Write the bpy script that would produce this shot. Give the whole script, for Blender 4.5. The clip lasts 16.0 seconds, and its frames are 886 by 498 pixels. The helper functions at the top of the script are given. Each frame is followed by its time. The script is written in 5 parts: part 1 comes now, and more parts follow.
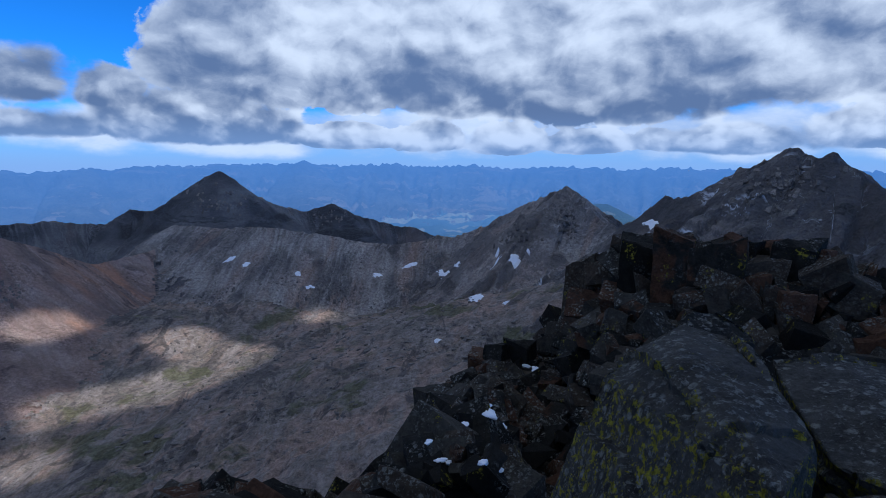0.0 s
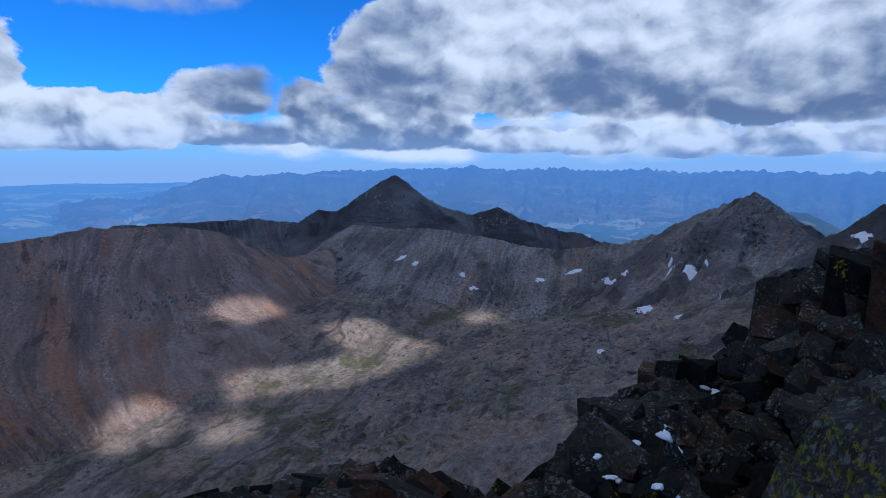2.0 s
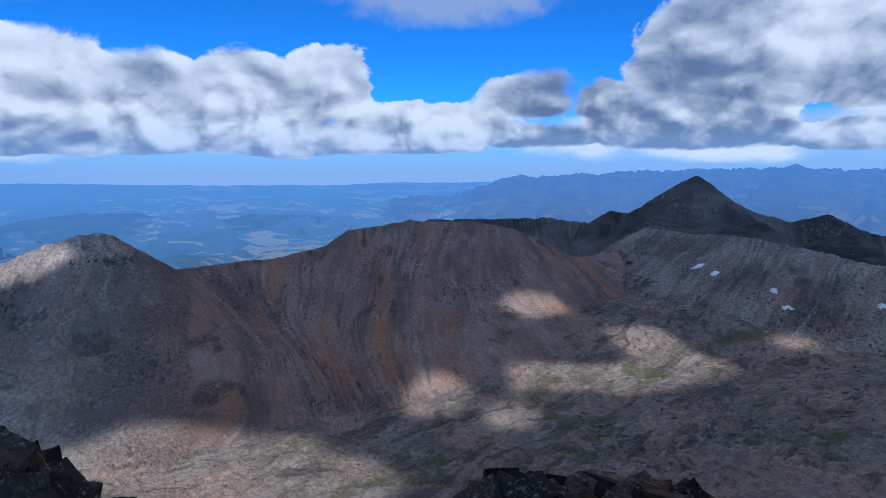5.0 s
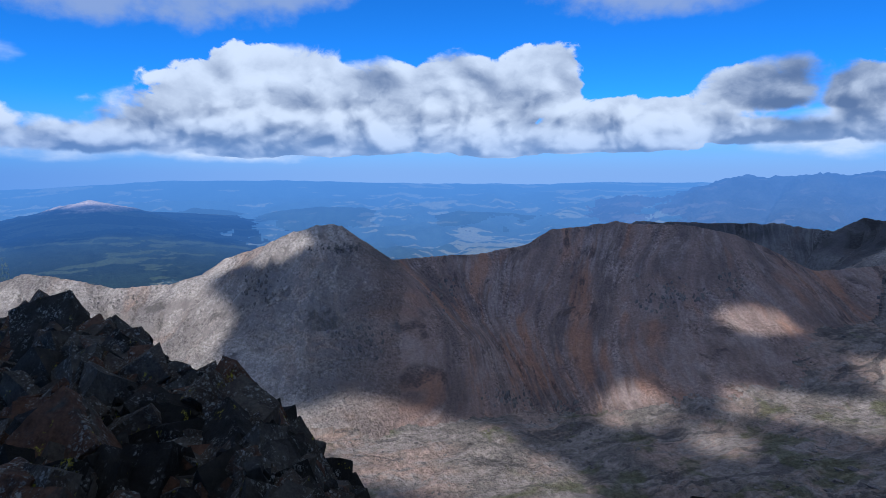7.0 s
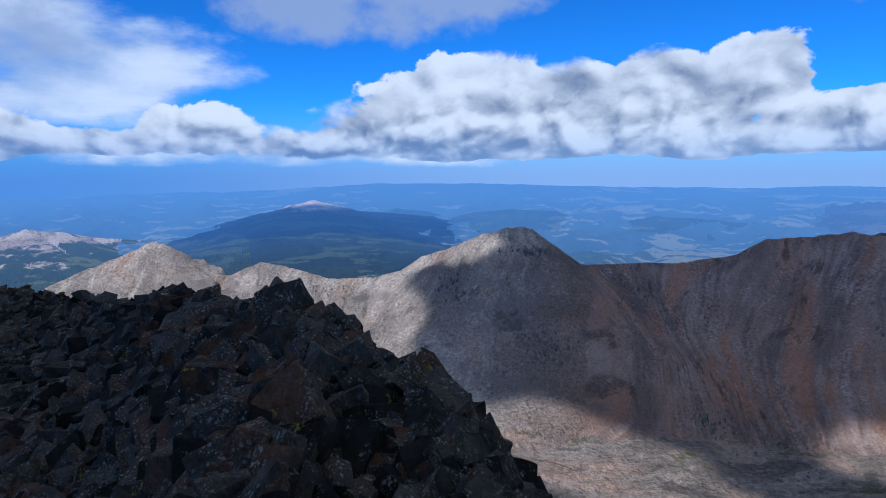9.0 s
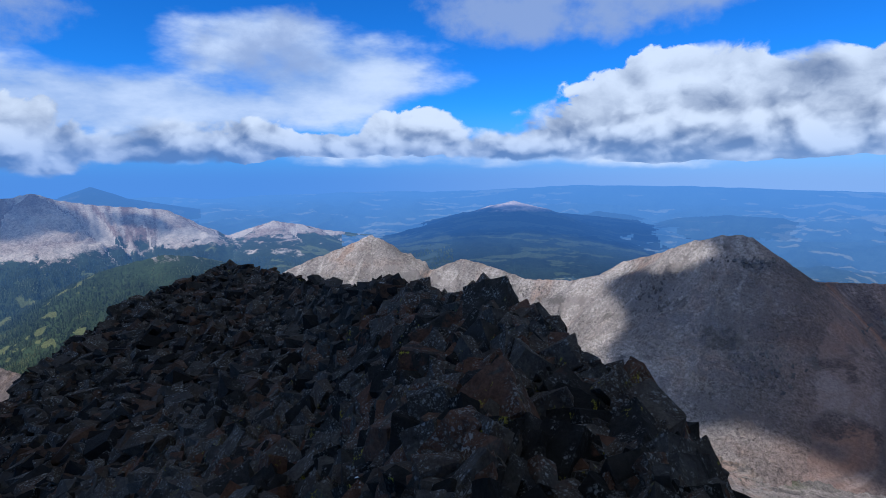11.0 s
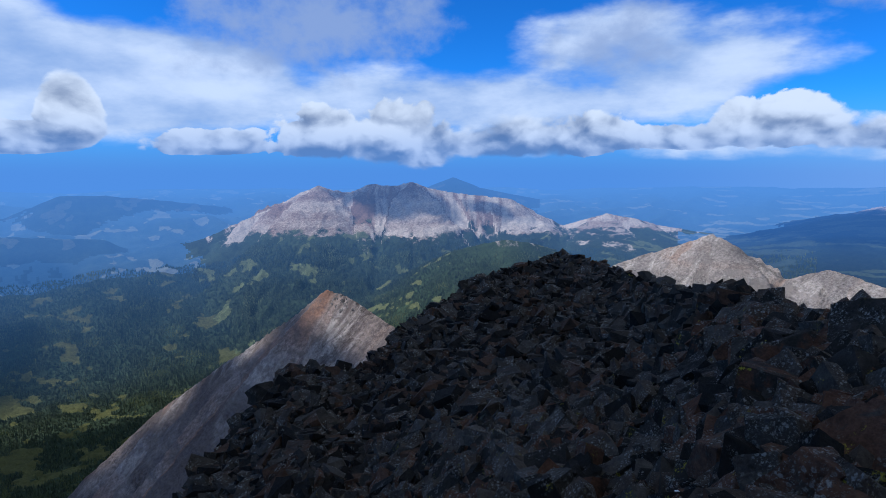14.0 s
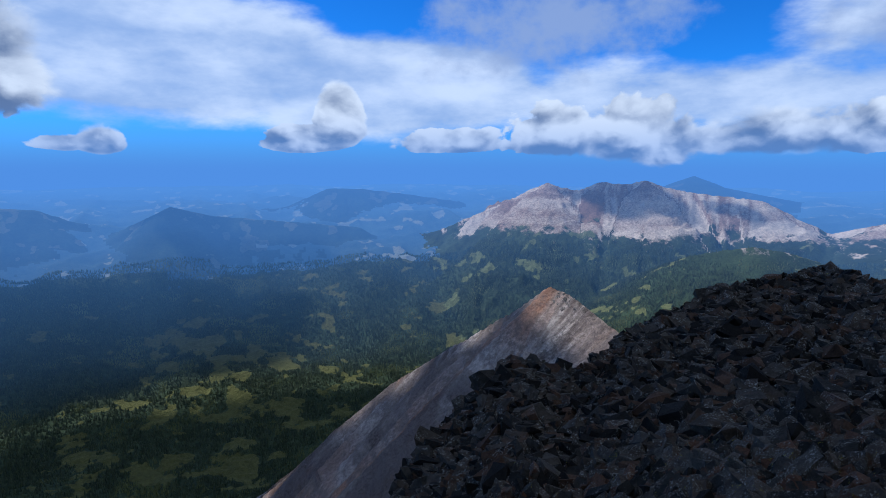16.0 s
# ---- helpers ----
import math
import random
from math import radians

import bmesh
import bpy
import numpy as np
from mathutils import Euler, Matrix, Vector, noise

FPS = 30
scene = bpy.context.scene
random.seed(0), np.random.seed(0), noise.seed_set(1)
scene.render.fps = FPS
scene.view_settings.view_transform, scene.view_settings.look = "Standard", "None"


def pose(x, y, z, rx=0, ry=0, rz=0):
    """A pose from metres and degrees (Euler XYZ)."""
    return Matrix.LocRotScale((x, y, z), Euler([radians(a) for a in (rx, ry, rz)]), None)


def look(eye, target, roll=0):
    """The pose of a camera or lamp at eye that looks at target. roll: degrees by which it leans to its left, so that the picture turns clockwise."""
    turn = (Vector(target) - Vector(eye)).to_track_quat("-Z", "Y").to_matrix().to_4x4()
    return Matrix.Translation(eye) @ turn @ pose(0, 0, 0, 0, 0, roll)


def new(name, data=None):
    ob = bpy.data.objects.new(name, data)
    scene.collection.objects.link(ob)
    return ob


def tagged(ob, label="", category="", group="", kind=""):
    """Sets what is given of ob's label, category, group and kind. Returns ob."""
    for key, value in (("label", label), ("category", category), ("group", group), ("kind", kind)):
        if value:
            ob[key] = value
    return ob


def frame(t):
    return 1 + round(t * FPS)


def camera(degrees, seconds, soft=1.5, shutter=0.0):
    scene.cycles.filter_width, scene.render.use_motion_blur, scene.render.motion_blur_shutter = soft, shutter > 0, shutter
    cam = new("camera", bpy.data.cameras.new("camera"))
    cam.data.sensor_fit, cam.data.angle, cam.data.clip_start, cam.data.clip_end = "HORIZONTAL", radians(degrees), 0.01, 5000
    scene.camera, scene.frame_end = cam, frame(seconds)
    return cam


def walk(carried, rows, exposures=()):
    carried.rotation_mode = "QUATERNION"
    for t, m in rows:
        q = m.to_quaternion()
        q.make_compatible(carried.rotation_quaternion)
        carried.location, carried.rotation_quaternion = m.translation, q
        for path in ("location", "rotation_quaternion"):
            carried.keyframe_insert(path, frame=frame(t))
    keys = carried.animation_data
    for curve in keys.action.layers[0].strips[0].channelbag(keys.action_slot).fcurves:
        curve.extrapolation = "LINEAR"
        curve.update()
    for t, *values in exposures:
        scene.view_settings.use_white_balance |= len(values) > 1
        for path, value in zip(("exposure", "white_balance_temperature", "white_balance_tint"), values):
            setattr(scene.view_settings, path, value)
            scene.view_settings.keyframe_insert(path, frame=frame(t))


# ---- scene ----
# ---------- camera ----------
cam = camera(75.1, 16.0, soft=0.7)
PATH = [  # seconds, x, y, z, tilt, roll, heading
    (0, -0.004, -0.011, -0.006, 81.69, -0.37, 1.86),
    (0.5, -0.024, -0.011, -0.000, 81.74, -0.25, 5.89),
    (1, -0.055, -0.011, 0.004, 81.80, -0.31, 9.95),
    (1.5, -0.080, -0.016, 0.004, 81.92, -0.25, 13.97),
    (2, -0.100, -0.029, 0.002, 82.01, -0.21, 18.16),
    (2.5, -0.123, -0.048, -0.001, 82.06, -0.14, 22.61),
    (3, -0.150, -0.067, 0.002, 81.99, 0.03, 27.15),
    (5.5, -0.278, -0.219, 0.012, 81.96, -0.07, 51.63),
    (6, -0.288, -0.218, 0.002, 81.87, -0.11, 56.78),
    (6.5, -0.303, -0.215, 0.005, 81.85, -0.03, 61.75),
    (7, -0.312, -0.217, 0.005, 81.93, 0.04, 66.57),
    (7.5, -0.307, -0.232, 0.008, 82.01, 0.12, 71.28),
    (8, -0.297, -0.247, 0.012, 82.06, 0.21, 75.76),
    (8.5, -0.291, -0.267, 0.022, 82.17, 0.29, 80.45),
    (9, -0.290, -0.311, 0.020, 82.29, 0.32, 85.33),
    (11.5, -0.264, -0.541, -0.007, 82.47, 0.09, 109.99),
    (12, -0.259, -0.582, -0.011, 82.44, 0.09, 115.15),
    (12.5, -0.272, -0.603, -0.010, 82.33, -0.02, 120.59),
    (13, -0.274, -0.592, -0.017, 82.19, -0.08, 126.12),
    (13.5, -0.275, -0.572, -0.012, 82.06, -0.11, 131.70),
    (14, -0.253, -0.546, -0.005, 81.78, -0.08, 137.32),
    (14.5, -0.233, -0.536, -0.003, 81.28, -0.07, 143.02),
    (15, -0.216, -0.537, -0.001, 81.12, -0.05, 148.29),
    (15.5, -0.178, -0.553, -0.017, 81.22, -0.02, 153.85),
    (16, -0.145, -0.577, -0.009, 81.47, -0.20, 159.68),
]
walk(cam, [(t, pose(*p)) for t, *p in PATH], [(0, -0.1, 5650, 11), (16, -0.1, 5650, 11)])

# ---------- world, sun ----------
SUN_AZ, SUN_EL = -125.0, 48.0     # heading (counter-clockwise from +y) and height of the sun
D2R = math.pi / 180


def way(az, el=0.0):
    a, e = az * D2R, el * D2R
    return Vector((-math.sin(a) * math.cos(e), math.cos(a) * math.cos(e), math.sin(e)))


class Nodes:
    """Short hand to build a node tree."""

    def __init__(self, tree):
        self.tree = tree

    def add(self, kind, **props):
        n = self.tree.nodes.new(kind)
        for k, v in props.items():
            if k == "op":
                n.operation = v
            elif k == "blend":
                n.blend_type = v
            elif k == "dtype":
                n.data_type = v
        return n

    def put(self, socket, value):
        if hasattr(value, "is_output"):
            self.tree.links.new(value, socket)
        else:
            socket.default_value = value

    def math(self, op, a, b=0.0, c=0.0, clamp=False):
        n = self.add("ShaderNodeMath", op=op)
        n.use_clamp = clamp
        self.put(n.inputs[0], a), self.put(n.inputs[1], b), self.put(n.inputs[2], c)
        return n.outputs[0]

    def vmath(self, op, a, b=(0, 0, 0)):
        n = self.add("ShaderNodeVectorMath", op=op)
        self.put(n.inputs[0], a), self.put(n.inputs[1], b)
        return n.outputs[0]

    def xyz(self, x, y, z):
        n = self.add("ShaderNodeCombineXYZ")
        self.put(n.inputs[0], x), self.put(n.inputs[1], y), self.put(n.inputs[2], z)
        return n.outputs[0]

    def split(self, v):
        n = self.add("ShaderNodeSeparateXYZ")
        self.put(n.inputs[0], v)
        return n.outputs

    def noise(self, vec, scale, detail=4.0, rough=0.55, distort=0.0):
        n = self.add("ShaderNodeTexNoise")
        self.put(n.inputs["Vector"], vec)
        n.inputs["Scale"].default_value, n.inputs["Detail"].default_value = scale, detail
        n.inputs["Roughness"].default_value, n.inputs["Distortion"].default_value = rough, distort
        return n.outputs["Fac"]

    def voronoi(self, vec, scale, feature="F1", dims="3D"):
        n = self.add("ShaderNodeTexVoronoi")
        n.feature, n.voronoi_dimensions = feature, dims
        self.put(n.inputs["Vector"], vec)
        n.inputs["Scale"].default_value = scale
        return n.outputs

    def span(self, v, a, b, c=0.0, d=1.0, smooth=True):
        n = self.add("ShaderNodeMapRange")
        n.interpolation_type = "SMOOTHSTEP" if smooth else "LINEAR"
        self.put(n.inputs[0], v)
        for i, k in enumerate((a, b, c, d)):
            self.put(n.inputs[i + 1], k)
        return n.outputs[0]

    def mix(self, f, a, b, blend="MIX"):
        n = self.add("ShaderNodeMix", dtype="RGBA", blend=blend)
        self.put(n.inputs[0], f)
        for sock, v in ((n.inputs[6], a), (n.inputs[7], b)):
            self.put(sock, v if hasattr(v, "is_output") or len(v) == 4 else (*v, 1))
        return n.outputs[2]


# heading, height, half width, half height (degrees) and weight of each cloud
CLOUDS_A = [(-12, 10.8, 36, 16, 1.9), (18.5, 8.6, 10.5, 8.5, 1.4), (24, 3.0, 8.5, 3.6, 1.3), (10, 2.2, 5, 1.7, .8), (3, 2.0, 4, 2.2, .8), (-4, 2.0, 4, 2.2, .8),
            (-12, 1.8, 4, 1.5, .8), (-19, 1.9, 4, 1.5, .8), (-26, 2.0, 5, 2.0, .8), (-36, 2.6, 7, 2.6, .9), (39, 6.0, 4.5, 3.0, .6), (31, 5.6, 2.6, 2.2, .6),
            (38, 2.6, 6, 1.5, .6), (-42, 8, 8, 6, .8)]
CLOUDS_B = [(80, 4.4, 13, 6.2, 1.2), (66, 4.0, 10, 5.8, 1.1), (57.5, 7.0, 4, 4.6, .9), (48, 3.6, 9, 2.6, .7), (90, 3.0, 9, 3.6, .9),
            (72, 2.2, 18, 2.2, 1.0), (52, 1.9, 9, 1.2, .6), (108, 2.8, 6, 3.2, .8), (100, 2.2, 7, 2.2, .8), (115, 2.2, 5, 1.6, .7), (62, 1.6, 5, 1.5, .8), (84, 1.6, 6, 1.5, .8), (77, 1.4, 4, 1.2, .8)]
CLOUDS_C = [(141, 1.98, 5.5, 4.54, 0.94), (149, 2.07, 5, 3.26, 0.88), (201, 5.5, 8, 8.5, 1.2), (169.5, 2.91, 2.4, 3.97, 1.1), (172.5, 1.62, 4.5, 1.7, 0.99), (193, 1.3, 2.2, 1.1, 0.8), (190.3, 1.4, 1.8, 1.6, 0.8), (129, 2.0, 10, 2.69, 0.77), (158, 1.65, 7, 1.56, 0.61)]
VEILS = [(118, 9.0, 14, 5.0, 1.0), (136, 6.0, 28, 3.6, 1.0), (187, 9.0, 22, 6.0, 1.9), (164, 7.2, 17, 5.2, 1.7), (121, 11.5, 9, 3.2, .8), (90, 2.0, 40, 1.3, .5), (-5, 3.0, 60, 2.4, .9)]
WISPS = [(84, 15.8, 9, 2.4, .9), (46, 15.6, 12, 2.8, 1.0), (94, 14.8, 14, 3.2, .9), (151, 12, 12, 5.5, .9), (121, 11.5, 8, 3.2, .7), (37, 16.5, 6, 2, .8), (143, 14, 7, 4, .7)]


def ellipses(n, px, py, rows, flat=1.0):
    """How far inside the clouds a place is, and how high in its cloud (-1 at the base, 1 at the top)."""
    total = high = weights = None
    for az, el, hw, hh, weight in rows:
        u = n.math("DIVIDE", n.math("SUBTRACT", px, az), hw)
        v0 = n.math("DIVIDE", n.math("SUBTRACT", py, el), hh)
        v = n.math("MAXIMUM", v0, n.math("MULTIPLY", v0, -flat))
        q = n.math("ADD", n.math("MULTIPLY", u, u), n.math("MULTIPLY", v, v))
        d = n.math("MULTIPLY", n.math("SUBTRACT", 1.0, q), weight)
        w = n.math("EXPONENT", n.math("MULTIPLY", n.math("MAXIMUM", d, -4.0), 3.0))
        wv = n.math("MULTIPLY", w, v0)
        total = d if total is None else n.math("SMOOTH_MAX", total, d, 0.25)
        high = wv if high is None else n.math("ADD", high, wv)
        weights = w if weights is None else n.math("ADD", weights, w)
    return n.math("MAXIMUM", total, -1.2), n.math("DIVIDE", high, n.math("ADD", weights, 1e-6))


def cloud_group(name, detail, rough):
    """How dense the clouds are at a place (heading, height) of the sky, and how high in its cloud it is."""
    g = bpy.data.node_groups.new(name, "ShaderNodeTree")
    g.interface.new_socket("Place", in_out="INPUT", socket_type="NodeSocketVector")
    for text in ("Density", "High", "Billow"):
        g.interface.new_socket(text, in_out="OUTPUT", socket_type="NodeSocketFloat")
    n = Nodes(g)
    place_in = n.add("NodeGroupInput").outputs[0]
    px, py, _ = n.split(place_in)
    flat = n.xyz(px, n.math("MULTIPLY", py, 1.35), 0.0)
    big = n.noise(flat, 0.10, 4.0, 0.5)
    total, high = ellipses(n, px, py, CLOUDS_A + CLOUDS_B + CLOUDS_C, 2.4)
    up = n.span(py, 19, 32)                                   # broken cloud goes on overhead and behind
    more = n.math("MULTIPLY", n.math("SUBTRACT", n.noise(flat, 0.05, 5.0, 0.55), 0.42), n.math("MULTIPLY", up, 6.0))
    total = n.math("MAXIMUM", total, n.math("SUBTRACT", more, n.math("MULTIPLY", n.math("SUBTRACT", 1.0, up), 3.0)))
    # round heads of cumulus, large to small, pulled about by slow winds
    slow = n.xyz(n.noise(flat, 0.16, 2.0, 0.5), n.noise(n.vmath("ADD", flat, (31, 7, 0)), 0.16, 2.0, 0.5), 0.0)
    soft = n.vmath("ADD", flat, n.vmath("MULTIPLY", n.vmath("SUBTRACT", slow, (0.5, 0.5, 0.0)), (4.5, 3.5, 0)))
    quick = n.xyz(n.noise(flat, 0.8, detail - 3, rough), n.noise(n.vmath("ADD", flat, (11, 57, 0)), 0.8, detail - 3, rough), 0.0)
    torn = n.vmath("ADD", soft, n.vmath("MULTIPLY", n.vmath("SUBTRACT", quick, (0.5, 0.5, 0.0)), (1.5, 1.3, 0)))
    close = n.span(py, 3.5, 9.0)                              # what stands higher is nearer, and its heads look larger

    def puff(where, far, near, k):
        a, b = (n.math("SUBTRACT", k, n.voronoi(where, c, "SMOOTH_F1", "2D")[0]) for c in (far, near))
        return n.math("ADD", n.math("MULTIPLY", a, n.math("SUBTRACT", 1.0, close)), n.math("MULTIPLY", b, close))

    h1, h2, h3 = puff(soft, 0.15, 0.075, 0.42), puff(soft, 0.36, 0.17, 0.42), puff(torn, 0.85, 0.42, 0.4)
    wisps = n.math("SUBTRACT", n.noise(torn, 0.9, detail, 0.6), 0.5)
    heads = n.math("ADD", n.math("MULTIPLY", h1, 0.55), n.math("ADD", n.math("MULTIPLY", h2, 0.36), n.math("MULTIPLY", h3, 0.22)))
    dens = n.math("ADD", total, n.math("ADD", n.math("MULTIPLY", n.math("SUBTRACT", big, 0.5), 1.9), 0.05))
    dens = n.math("ADD", dens, n.math("ADD", n.math("MULTIPLY", heads, 1.7), n.math("MULTIPLY", wisps, 0.5)))
    big = n.math("ADD", n.math("MULTIPLY", wisps, 0.2), n.math("ADD", n.math("MULTIPLY", h1, 0.85), n.math("ADD", n.math("MULTIPLY", h2, 0.5), n.math("MULTIPLY", h3, 0.22))))
    out = n.add("NodeGroupOutput")
    n.put(out.inputs[0], dens), n.put(out.inputs[1], high), n.put(out.inputs[2], big)
    return g


def make_world():
    w = bpy.data.worlds.new("sky")
    scene.world = w
    w.use_nodes = True
    w.node_tree.nodes.clear()
    n = Nodes(w.node_tree)
    sky = n.add("ShaderNodeTexSky")
    sky.sky_type, sky.sun_disc = "NISHITA", False
    sky.sun_elevation, sky.sun_rotation = SUN_EL * D2R, -SUN_AZ * D2R
    sky.altitude, sky.air_density, sky.dust_density, sky.ozone_density = 3500, 1.0, 0.4, 2.5
    d = n.add("ShaderNodeTexCoord").outputs["Generated"]
    x, y, z = n.split(d)
    az = n.math("MULTIPLY", n.math("ARCTAN2", n.math("MULTIPLY", x, -1.0), y), 180 / math.pi)
    az = n.math("WRAP", az, 260.0, -100.0)
    el = n.math("MULTIPLY", n.math("ARCSINE", z), 180 / math.pi)
    fine = cloud_group("cloud_density", 8.0, 0.53)

    def dens(da, de):
        k = n.add("ShaderNodeGroup")
        k.node_tree = fine
        n.put(k.inputs[0], n.xyz(n.math("ADD", az, da), n.math("ADD", el, de), 0.0))
        return k.outputs

    here, above = dens(0, 0), dens(-0.75, 1.0)
    d0 = here[0]
    ragged = n.noise(n.xyz(az, el, 6.0), 0.09, 2.0, 0.5)      # some edges are crisp, others fray out
    cover = n.span(d0, n.span(ragged, 0.45, 0.62, -0.02, -0.18), n.span(ragged, 0.45, 0.62, 0.12, 0.42))
    slope = n.math("MULTIPLY", n.math("SUBTRACT", above[2], here[2]), 1.9)
    slow = n.noise(n.xyz(az, n.math("MULTIPLY", el, 1.3), 2.0), 0.09, 2.0, 0.45)
    shade = n.math("ADD", n.span(here[1], -0.46, 0.10, 0.80, 0.20), n.math("MULTIPLY", n.math("SUBTRACT", slow, 0.5), 1.3))
    shade = n.math("ADD", n.math("ADD", shade, slope), 0.05)
    shade = n.math("ADD", shade, n.span(d0, 0.0, 0.6, -0.2, 0.0))
    shade = n.math("ADD", shade, n.math("MULTIPLY", n.span(az, 12, 22, 0.0, 0.36), n.span(az, 46, 36)))     # the end of the great cloud stands in its own shade
    lit = n.mix(n.span(shade, -0.25, 1.05), (0.78, 0.85, 0.94), (0.135, 0.205, 0.355))
    flat = n.xyz(n.math("MULTIPLY", az, 0.6), n.math("MULTIPLY", el, 1.4), 4.0)
    thin = n.noise(flat, 0.17, 6.0, 0.54)
    veil = n.math("ADD", ellipses(n, az, el, VEILS)[0], n.math("MULTIPLY", n.math("SUBTRACT", thin, 0.5), 2.6))
    veil = n.math("MULTIPLY", n.span(veil, -0.15, 0.75), 0.93)
    wisp = n.math("ADD", ellipses(n, az, el, WISPS)[0], n.math("MULTIPLY", n.math("SUBTRACT", n.noise(n.xyz(az, n.math("MULTIPLY", el, 1.3), 9.0), 0.17, 7.0, 0.6), 0.5), 3.0))
    wisp = n.math("MULTIPLY", n.span(wisp, -0.1, 1.0), 0.85)
    # clear sky: deep blue above, pale towards the horizon
    blue = n.vmath("MULTIPLY", sky.outputs[0], (0.022, 0.088, 0.165))
    low = n.span(el, -1.0, 7.0)
    storm = n.span(az, 70, 125)
    hazec = n.mix(storm, (0.28, 0.47, 0.82), (0.11, 0.30, 0.72))
    blue = n.mix(low, hazec, blue)
    far = n.span(el, 0.2, 5.5)
    lit = n.mix(far, n.mix(0.5, lit, hazec), lit)
    col = n.mix(veil, blue, n.mix(n.span(thin, 0.3, 0.7), (0.34, 0.48, 0.74), (0.74, 0.83, 0.96)))
    col = n.mix(wisp, col, (0.33, 0.43, 0.65))
    col = n.mix(cover, col, lit)
    bg = n.add("ShaderNodeBackground")
    n.put(bg.inputs[0], col)
    bg.inputs[1].default_value = 1.0
    n.put(n.add("ShaderNodeOutputWorld").inputs[0], bg.outputs[0])


make_world()
lamp = bpy.data.lights.new("sun", "SUN")
lamp.energy, lamp.angle, lamp.color = 4.9, 0.53 * D2R, (1.0, 0.92, 0.82)
sun = new("sun", lamp)
sun.matrix_world = look(way(SUN_AZ, SUN_EL) * 50, (0, 0, 0))


# ---------- number noise ----------
def hash2(ix, iy, seed):
    h = (ix.astype(np.int64) * 374761393 + iy.astype(np.int64) * 668265263 + seed * 974634777) & 0xFFFFFFFF
    h = ((h ^ (h >> 13)) * 1274126177) & 0xFFFFFFFF
    return ((h ^ (h >> 16)) & 0xFFFF) / 65535.0


def vnoise(x, y, seed=0):
    ix, iy = np.floor(x), np.floor(y)
    fx, fy = x - ix, y - iy
    fx, fy = fx * fx * fx * (fx * (fx * 6 - 15) + 10), fy * fy * fy * (fy * (fy * 6 - 15) + 10)
    a, b = hash2(ix, iy, seed), hash2(ix + 1, iy, seed)
    c, d = hash2(ix, iy + 1, seed), hash2(ix + 1, iy + 1, seed)
    return (a + (b - a) * fx) * (1 - fy) + (c + (d - c) * fx) * fy


def fbm(x, y, octaves=5, seed=0, gain=0.5, ridged=False):
    out, amp, tot = 0.0, 1.0, 0.0
    for k in range(octaves):
        v = vnoise(x * 2.03 ** k + 17.3 * k, y * 2.03 ** k - 9.1 * k, seed + k)
        v = 1 - np.abs(2 * v - 1) if ridged else v
        out, tot, amp = out + v * amp, tot + amp, amp * gain
    return out / tot


def step(v, a, b):
    t = np.clip((v - a) / (b - a), 0, 1)
    return t * t * (3 - 2 * t)


def grid_mesh(name, verts, faces, smooth=True):
    """A mesh from arrays of corners and of faces with equally many corners."""
    me = bpy.data.meshes.new(name)
    k = faces.shape[1]
    me.vertices.add(len(verts)), me.loops.add(faces.size), me.polygons.add(len(faces))
    me.vertices.foreach_set("co", np.ascontiguousarray(verts, np.float32).ravel())
    me.loops.foreach_set("vertex_index", np.ascontiguousarray(faces, np.int32).ravel())
    me.polygons.foreach_set("loop_start", np.arange(0, faces.size, k, dtype=np.int32))
    me.polygons.foreach_set("use_smooth", np.full(len(faces), smooth))
    me.update(calc_edges=True)
    return me


# ---------- materials ----------
def material(name):
    m = bpy.data.materials.new(name)
    m.use_nodes = True
    n = Nodes(m.node_tree)
    return m, n, m.node_tree.nodes["Principled BSDF"]


def bump(n, bsdf, height, strength, distance):
    b = n.add("ShaderNodeBump")
    b.inputs["Strength"].default_value, b.inputs["Distance"].default_value = strength, distance
    n.put(b.inputs["Height"], height)
    n.put(bsdf.inputs["Normal"], b.outputs[0])


def flow_coords(n):
    """x: along the crest, y: down the slope, in metres, as the slope's own runnels go."""
    a = n.add("ShaderNodeAttribute")
    a.attribute_name = "flow"
    return a.outputs["Vector"]


